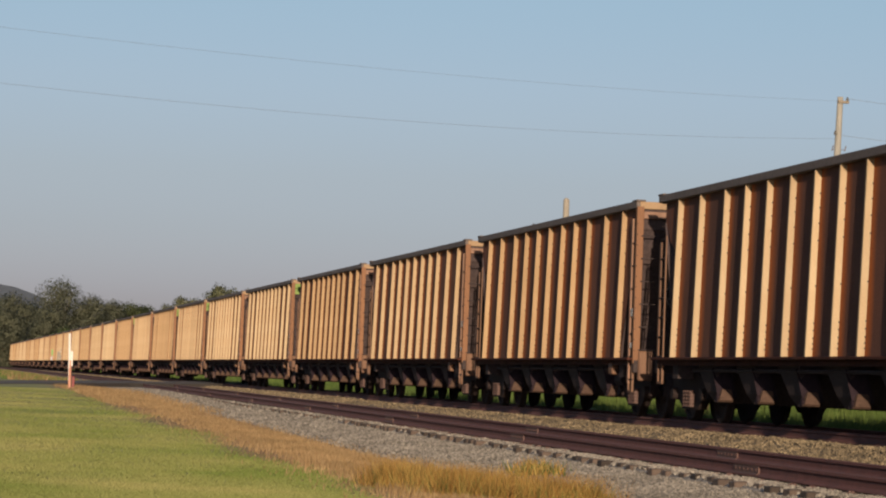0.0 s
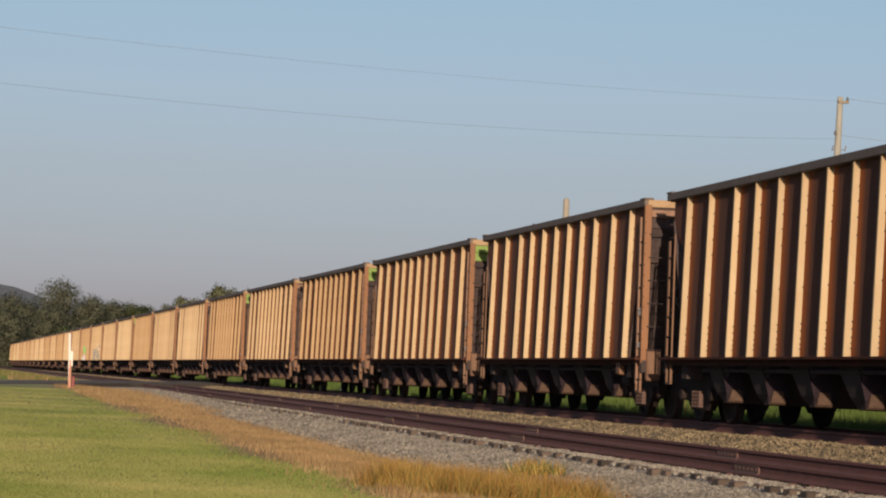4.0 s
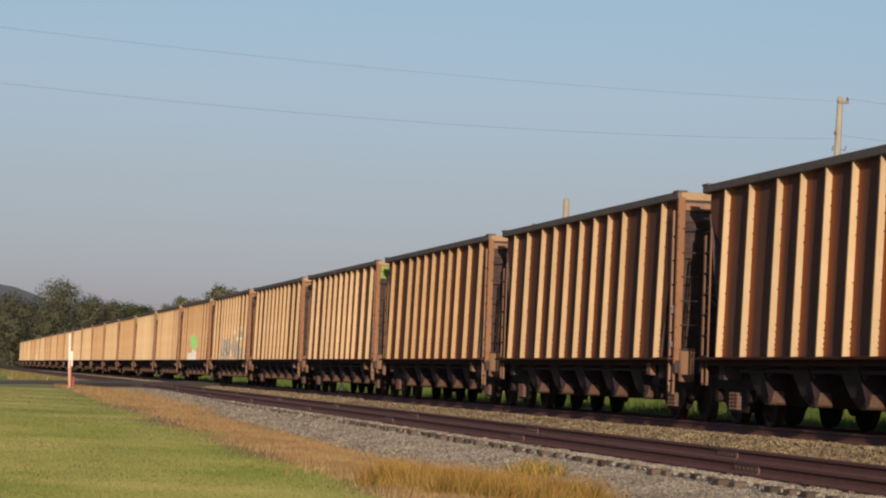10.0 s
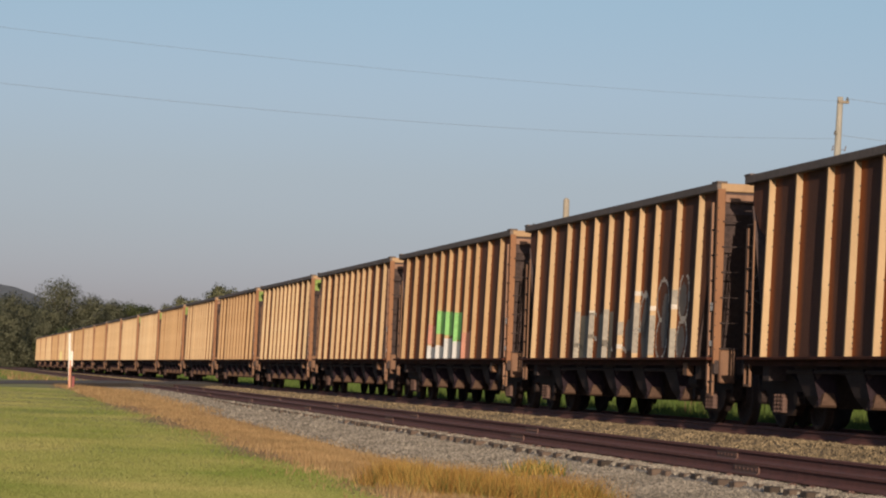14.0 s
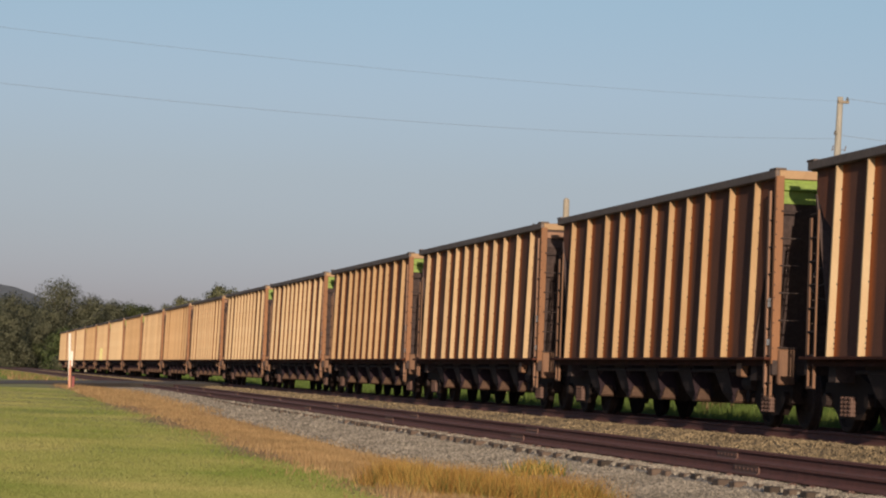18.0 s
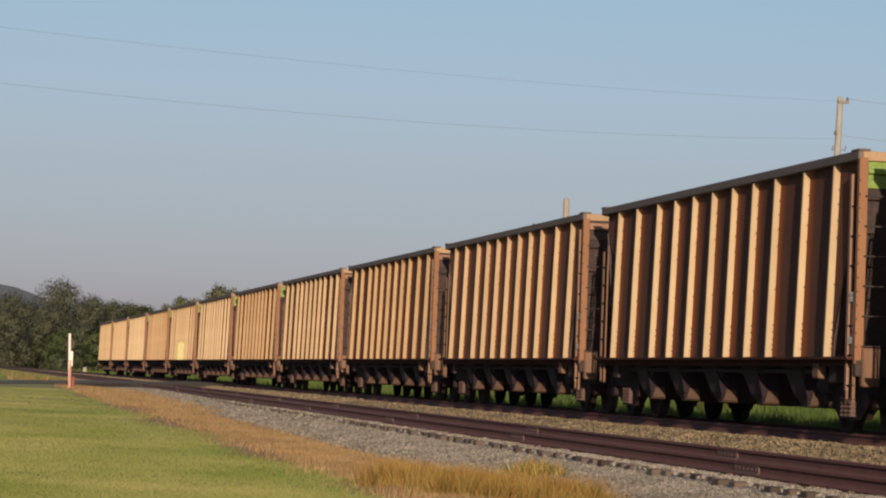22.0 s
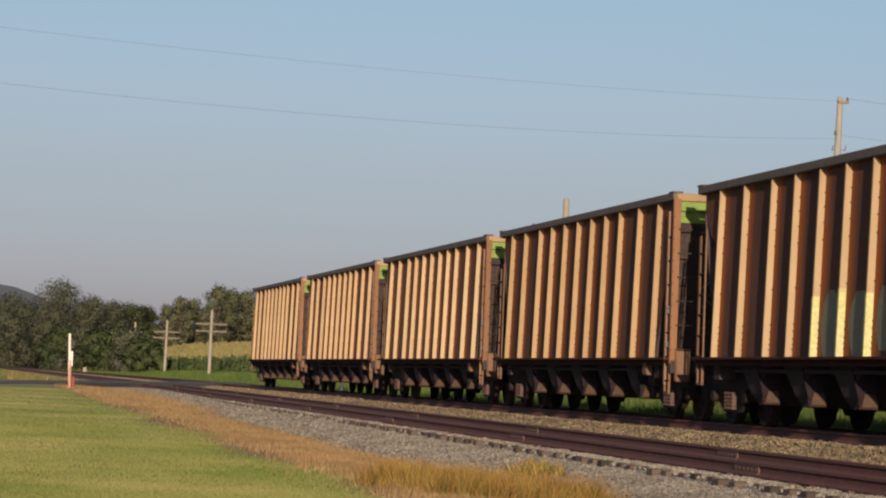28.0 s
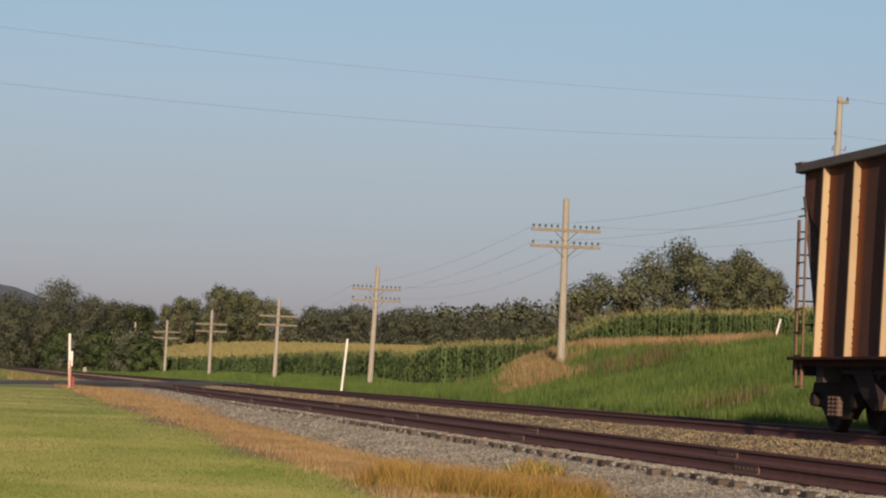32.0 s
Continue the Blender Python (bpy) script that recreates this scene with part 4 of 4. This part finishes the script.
def near_y(rng, count, a, b):
    """Distances spread so that nearer ground gets more."""
    u = rng.uniform(0, 1, count)
    return 1 / (1 / a + (1 / b - 1 / a) * u)


blades("lawn_grass", rg, 210000, lambda r, n: (lambda y: (r.uniform(0.0, 4.15, n) + r.normal(0, 0.22, n) + 0.25 * np.sin(y * 0.45), y))(near_y(r, n, 21, 92)), 0.019, 0.013, BLADE_L, "short mown lawn grass, green with straw tones")
blades("roadside_green_grass", rg, 5000, lambda r, n: (r.uniform(2.2, 6.9, n), r.uniform(122, 270, n)), 0.2, 0.03, BLADE_G, "green grass beyond the road")
blades("roadside_dry_grass", rg, 3500, lambda r, n: (r.uniform(3.2, 6.9, n), r.uniform(122, 270, n)), 0.2, 0.03, BLADE_T, "dry tan grass beyond the road")
blades("dry_mound_grass", rg, 7000, lambda r, n: (r.uniform(4.2, 6.9, n), r.uniform(66, 101, n)), 0.11, 0.012, BLADE_T, "dry orange-tan grass by the road crossing", zfun=lambda x, y: max(ground_z(x, y), ballast_z(x, y)) if x > 6.1 else ground_z(x, y))
blades("dry_grass", rg, 60000, lambda r, n: (lambda y: (5.45 + r.normal(0, 0.52, n), y))(near_y(r, n, 21, 95)), 0.07, 0.008, BLADE_T, "dry tan grass along the edge of the ballast")
TUFTS = [(4.75, 28.6, 0.16), (5.0, 28.9, 0.2), (5.3, 28.2, 0.25), (5.55, 28.8, 0.2), (5.75, 27.8, 0.25), (6.0, 28.4, 0.22), (6.3, 28.0, 0.18), (6.55, 27.6, 0.15), (5.2, 26.8, 0.25), (5.7, 26.5, 0.25)]


def in_tufts(r, n):
    k = r.integers(0, len(TUFTS), n)
    c = np.array(TUFTS)[k]
    return c[:, 0] + r.normal(0, 1, n) * c[:, 2], c[:, 1] + r.normal(0, 1, n) * c[:, 2]


blades("tall_dry_grass", rg, 12000, in_tufts, 0.27, 0.0028, BLADE_O, "tall clumps of orange and yellow grass", bend=0.9, stir=0.5)
blades("green_tufts", rg, 3200, in_tufts, 0.22, 0.0035, BLADE_G, "green blades among the tall dry grass", bend=0.9, stir=0.7)
blades("bank_grass", rg, 150000, lambda r, n: (lambda y: (r.uniform(17.6, 30, n), y))(near_y(r, n, 45, 180)), 0.27, 0.014, BLADE_G, "lush green grass on the railway bank")
blades("trackside_grass", rg, 14000, lambda r, n: (lambda y: (r.uniform(15.9, 17.8, n), y))(near_y(r, n, 35, 180)), 0.10, 0.016, BLADE_G, "short green grass at the foot of the bank")


def patchy(r, n, x0, x1, y0, y1, keep, seed):
    """Points only where a coarse noise is high, so that the cover is uneven."""
    xx, yy = r.uniform(x0, x1, n * 4), near_y(r, n * 4, y0, y1)
    ok = np.array([noise.noise((a * 0.35, b * 0.22, seed)) for a, b in zip(xx, yy)]) > keep(xx, yy)
    return xx[ok][:n], yy[ok][:n]


def crest(x, y):
    line = np.interp(y, (92, 112, 122, 137), (28.3, 28.2, 26.4, 25.2))
    return np.abs(x - line) * np.interp(y, (92, 100, 112, 122, 137), (0.60, 0.32, 0.40, 0.30, 0.25)) - 0.55


def blades_at(name, pts, height, width, mat, label):
    blades(name, rg, len(pts[0]), lambda r, n: pts, height, width, mat, label)


blades_at("bank_dry_grass", patchy(rg, 13000, 20, 30.5, 92, 126, crest, 1.0), 0.42, 0.02, BLADE_T, "tall dry grass in patches along the crest of the bank")
blades_at("slope_dry_grass", patchy(rg, 5000, 18, 29.5, 92, 128, lambda x, y: np.abs(x / (0.984 * y + 0.18 * x) - 0.215) * 42 - 0.35, 4.0), 0.42, 0.022, BLADE_T, "tall dry grass on the end of the bank")
blades_at("bank_weeds", patchy(rg, 2600, 17, 27, 58, 106, lambda x, y: np.minimum(np.hypot(x - 23.4, (y - 92) * 0.35) * 0.75, np.hypot(x - 19.2, (y - 65) * 0.6) * 1.5) * 0.6 - 0.55, 7.0), 0.45, 0.03, BLADE_W, "brown seeding weeds on the green bank")
blades("verge_grass", rg, 30000, lambda r, n: (r.uniform(16, 26, n), near_y(r, n, 150, 420)), 0.28, 0.04, BLADE_G, "green verge grass along the corn")


def stones(name, rng, count, xy, size, mat, label):
    px, py = xy(rng, count)
    base = np.array([(1, 0, 0), (0, 1, 0), (-1, 0, 0), (0, -1, 0), (0, 0, 1), (0, 0, -1)], float)
    faces = np.array([(0, 1, 4), (1, 2, 4), (2, 3, 4), (3, 0, 4), (1, 0, 5), (2, 1, 5), (3, 2, 5), (0, 3, 5)])
    q = rng.normal(size=(count, 3, 3))
    q, _ = np.linalg.qr(q)
    s = size * rng.uniform(0.5, 1.35, (count, 1, 1)) * rng.uniform(0.6, 1.2, (count, 6, 1))
    z = np.array([ballast_z(a, b) for a, b in zip(px, py)])
    v = np.einsum("nij,kj->nki", q, base) * s + np.stack([px, py, z + size * 0.25], 1)[:, None, :]
    f = faces[None] + (np.arange(count) * 6)[:, None, None]
    return tagged(put(name, raw(name, v.reshape(-1, 3).tolist(), f.reshape(-1, 3).tolist(), mat)), label, "ballast", kind="stuff")


stones("ballast_stones", rg, 52000, lambda r, n: (lambda y: (8.1 - np.abs(r.normal(0, 0.85, n)), y))(near_y(r, n, 20, 104)), 0.026, STONE, "loose grey ballast stones beside the siding")
for nm, cnt, hgt, mt, lb in (("weed_clump", 260, 0.15, BLADE_G, "green weed clump growing in the ballast"), ("weed_stalks", 260, 0.17, BLADE_O, "rusty stalks of a weed clump in the ballast")):
    blades(nm, rg, cnt, lambda r, n: (7.25 + r.normal(0, 0.13, n), 33.2 + r.normal(0, 0.5, n)), hgt, 0.011, mt, lb, zfun=ballast_z, bend=0.9)
stones("crib_stones", rg, 9000, lambda r, n: (r.uniform(8.16, 8.62, n), near_y(r, n, 21, 70)), 0.022, STONE_P, "pale fine stones between the tie ends of the siding")
stones("far_ballast_stones", rg, 7500, lambda r, n: (r.uniform(6.7, 8.3, n), near_y(r, n, 56, 108)), 0.045, STONE, "grey ballast stones along the siding towards the road")
stones("far_dusty_stones", rg, 8500, lambda r, n: (r.uniform(10.6, 12.3, n), near_y(r, n, 80, 330)), 0.055, STONEY, "dusty ballast stones between the tracks beyond the crossing")
stones("dusty_ballast_stones", rg, 22000, lambda r, n: (lambda y: (r.uniform(10.6, 12.4, n), y))(near_y(r, n, 24, 85)), 0.026, STONEY, "dusty yellowish ballast stones between the tracks")


# ---- poles and wires ----
def telegraph_pole(x, y, top, lean=0.0, arms=2):
    z0 = ground_z(x, y)
    p = tagged(new("telegraph_pole"), "weathered grey wooden telegraph pole with two crossarms", "utility pole", "telegraph poles along the railway")
    p.location = (x, y, z0)
    h = top - z0
    bm = bmesh.new()
    tube(bm, (0, 0, -0.2), (lean * h, 0, h - 0.08), 0.16, 0.115, 12)
    tube(bm, (lean * h, 0, h - 0.08), (lean * h, 0, h), 0.115, 0.05, 12)
    part("pole_shaft", bm, POLE, p)
    for i in range(arms):
        z = h - 1.25 - 0.62 * i
        bm = bmesh.new()
        box(bm, lean * z - 1.36, lean * z + 1.36, -0.16, -0.06, z - 0.055, z + 0.055, 0.006)
        am = part("crossarm", bm, ARM, p)
        for j in range(10):
            xx = lean * z + (-1.27 + j * 0.235 if j < 5 else 0.33 + (j - 5) * 0.235)
            if i == 1 and j in (1, 2):
                continue
            bm = bmesh.new()
            tube(bm, (xx, -0.11, z + 0.05), (xx, -0.11, z + 0.12), 0.012, seg=5)
            tube(bm, (xx, -0.11, z + 0.11), (xx, -0.11, z + 0.17), 0.05, 0.05, 8)
            tube(bm, (xx, -0.11, z + 0.17), (xx, -0.11, z + 0.21), 0.045, 0.025, 8)
            part("insulator", bm, GLASSY, am)
        for s in (-1, 1):
            bm = bmesh.new()
            tube(bm, (lean * z + s * 0.45, -0.13, z - 0.04), (lean * z + s * 0.06, -0.13, z - 0.42), 0.016, seg=5)
            part("brace", bm, CHORD, am)
    return p


XP = 23.5
POLES = [(56.5, 8.0, 0.0), (103.2, 8.3, 0.0), (150.2, 7.25, 0.035), (193.5, 6.45, 0.025), (240.5, 6.5, 0.01), (287.8, 6.3, 0.015), (334, 6.75, 0.01), (378, 6.3, 0.0), (425, 6.4, 0.0), (472, 6.8, 0.0), (566, 8.0, 0.0)]
for y, top, lean in POLES:
    telegraph_pole(XP - 0.0007 * y, y, top, lean)


def wire(name, p, q, sag, r, label, seg=24):
    cu = bpy.data.curves.new(name, "CURVE")
    cu.dimensions, cu.bevel_depth, cu.bevel_resolution = "3D", r, 1
    sp = cu.splines.new("POLY")
    sp.points.add(seg)
    for i in range(seg + 1):
        t = i / seg
        c = Vector(p).lerp(Vector(q), t)
        sp.points[i].co = (c.x, c.y, c.z - 4 * sag * t * (1 - t), 1)
    cu.materials.append(WIRE)
    return tagged(new(name, cu), label, "wire")


for (y0, t0, l0), (y1, t1, l1) in zip(POLES[:4], POLES[1:5]):
    for i, j in ((0, 0), (0, 9), (1, 0), (1, 9)):
        xo = -1.27 + j * 0.235 if j < 5 else 0.33 + (j - 5) * 0.235
        wire("telegraph_wire", (XP + xo, y0 - 0.11, t0 - 1.06 - 0.62 * i), (XP + xo, y1 - 0.11, t1 - 1.06 - 0.62 * i), 0.48 + 0.03 * j, 0.0035, "thin sagging telegraph wire")

# the power pole behind the train, whose two wires cross over the tracks
pp = tagged(new("power_pole"), "bleached wooden power pole with an insulator near its top", "utility pole")
PPX, PPY, PPT = 33.14, 100.0, 12.46
pp.location = (PPX, PPY, ground_z(PPX, PPY))
hh = PPT - pp.location.z
bm = bmesh.new()
tube(bm, (-0.22, 0, -0.2), (0.03, 0, hh - 0.05), 0.20, 0.110, 14)
part("pole_shaft", bm, POLE_GREY, pp)
bm = bmesh.new()
box(bm, -0.08, 0.34, -0.14, -0.04, hh - 0.30, hh - 0.20, 0.01)
part("bracket", bm, ARM, pp)
for xx, zz in ((0.28, hh - 0.20), (-0.16, hh - 1.5)):
    bm = bmesh.new()
    tube(bm, (xx, -0.09, zz), (xx, -0.09, zz + 0.09), 0.06, 0.05, 8)
    tube(bm, (xx, -0.09, zz + 0.09), (xx, -0.09, zz + 0.15), 0.045, 0.02, 8)
    part("insulator", bm, GLASSY, pp)
for s in (-0.24, 0.26):
    bm = bmesh.new()
    tube(bm, (s, 0, hh - 2.1), (s + 0.05, 0, hh - 1.9), 0.02, seg=6)
    tube(bm, (s * 0.4, 0, hh - 2.05), (s, 0, hh - 2.05), 0.012, seg=6)
    part("hook", bm, CHORD, pp)
wire("power_wire", (PPX - 0.1, PPY, PPT - 0.21), (-14.0, 62.0, 9.85), 0.565, 0.0032, "thin power wire crossing over the railway", 40)
wire("power_wire", (PPX - 0.1, PPY, PPT - 1.64), (-14.0, 62.0, 8.62), 0.79, 0.0038, "thin power wire crossing over the railway", 40)
wire("power_wire", (PPX + 0.28, PPY, PPT - 0.1), (80.0, 110.0, PPT + 1.0), 0.9, 0.006, "thin power wire leading away over the field", 20)
wire("power_wire", (PPX + 0.1, PPY, PPT - 1.5), (80.0, 110.0, PPT - 0.6), 0.9, 0.006, "thin power wire leading away over the field", 20)


# ---- small things ----
def marker(name, x, y, h, r, label, lean=0.0):
    m = tagged(new(name), label, "marker post")
    m.location = (x, y, ground_z(x, y))
    bm = bmesh.new()
    tube(bm, (0, 0, -0.1), (lean * h, 0, h), r, r, 10)
    part("tube", bm, WHITE, m)
    return m


mk = marker("marker_post", 4.35, 92.0, 1.83, 0.045, "slim white marker post with an orange lower sleeve", -0.035)
bm = bmesh.new()
tube(bm, (0, 0, 0.0), (-0.02, 0, 0.95), 0.052, 0.050, 10)
part("sleeve", bm, ORANGE, mk, "faded orange plastic sleeve")
bm = bmesh.new()
box(bm, -0.02, 0.07, -0.03, 0.03, 0.75, 1.25, 0.01)
part("label_plate", bm, WHITE, mk)
rs = tagged(new("red_stake"), "short dark red stake beside the marker post", "marker post")
rs.location = (4.47, 92.3, ground_z(4.47, 92.3))
bm = bmesh.new()
box(bm, -0.05, 0.05, -0.03, 0.03, -0.05, 0.42, 0.01)
part("stake", bm, RED, rs)
marker("marker_post", 17.0, 117.0, 2.42, 0.05, "leaning white marker post in the verge grass", 0.085)
marker("marker_post", spot(1372, 115.5), 115.5, 1.25, 0.045, "short leaning white marker post by the corn", 0.28)
wp = tagged(new("whistle_post"), "small pale concrete post beside the tracks", "marker post")
wp.location = (16.4, 313, ground_z(16.4, 313))
bm = bmesh.new()
box(bm, -0.2, 0.2, -0.15, 0.15, -0.1, 0.75, 0.04)
part("post", bm, POLE, wp)

def shed(x, y, w, d, h, mat, roof, label):
    """A plain gabled shed: four walls as one body, roof planes with eaves, a door."""
    sd = tagged(new("shed"), label, "shed")
    sd.location = (x, y, ground_z(x, y))
    bm = bmesh.new()
    prism(bm, [(-w / 2, -0.2), (w / 2, -0.2), (w / 2, h), (0, h + w * 0.3), (-w / 2, h)], 1, -d / 2, d / 2)
    part("wall", bm, mat, sd)
    for s in (-1, 1):
        bm = bmesh.new()
        prism(bm, [(0, h + w * 0.3 + 0.05), (0, h + w * 0.3 + 0.15), (s * (w / 2 + 0.3), h - 0.08), (s * (w / 2 + 0.3), h - 0.18)], 1, -d / 2 - 0.25, d / 2 + 0.25)
        part("roof", bm, roof, sd)
    bm = bmesh.new()
    box(bm, -0.45, 0.45, -d / 2 - 0.04, -d / 2 + 0.02, 0, min(2.0, h - 0.2), 0.01)
    part("door", bm, roof, sd)


SIDING = surface("white_siding", (0.444, 0.438, 0.420), (0.384, 0.378, 0.360), 2.0, 0.7)
SLATE = surface("grey_roofing", (0.060, 0.060, 0.066), (0.042, 0.042, 0.048), 2.0, 0.8)
BLUEGREY = surface("dark_blue_grey_siding", (0.027, 0.030, 0.039), (0.021, 0.024, 0.030), 1.0, 0.7)
shed(spot(396, 512), 512, 2.6, 4.0, 4.6, SIDING, SLATE, "small white shed with a grey roof among trees")
shed(spot(-12, 545), 545, 9.5, 8.0, 2.6, BLUEGREY, SLATE, "dark blue-grey shed beside the railway")

# far hill
rng = random.Random(3)
hv, hf = [], []
for i in range(60):
    u = i / 59
    x = -900 + u * 1100
    z = 20 + 55 * math.exp(-((x - 58) / 80) ** 2) + 50 * math.exp(-((x + 420) / 260) ** 2) + 3 * noise.noise((x * 0.02, 0, 0))
    hv += [(x, 2500, -5), (x, 2650, z), (x, 2900, -5)]
for i in range(59):
    for j in range(2):
        a = i * 3 + j
        hf.append((a, a + 1, a + 4, a + 3))
# the blue-grey is distance haze painted into the hill's colour
HILL = surface("wooded_hill_hazed", (0.062, 0.080, 0.104), (0.052, 0.068, 0.090), 0.02, 1.0, fine=0.12)
tagged(put("hill", raw("hill", hv, hf, HILL)), "distant wooded hill, coloured blue-grey for haze", "hill", kind="structure")


def motions():
    ticks = [0, 1 / 30, 2 / 30] + list(range(1, 32)) + [32 - 2 / 30, 32 - 1 / 30, 32]
    for k, c in enumerate(cars):
        walk(c, [(t, pose(X_FAR, car_y(k, t), RAIL_FAR)) for t in ticks])
    # the wheels roll: one axle is keyed step by step, and all the others turn by the same keys
    sets = [o for c in cars for o in c.children_recursive if o.name.startswith("wheelset")]
    walk(sets[0], [(i / 30, pose(0, 0, 0, math.degrees((car_y(0, 0) - car_y(0, i / 30)) / 0.457) % 360)) for i in range(0, 961)])
    keys = sets[0].animation_data
    for o in sets[1:]:
        o.rotation_mode = "QUATERNION"
        o.animation_data_create()
        o.animation_data.action = keys.action
        o.animation_data.action_slot = keys.action_slot


motions()
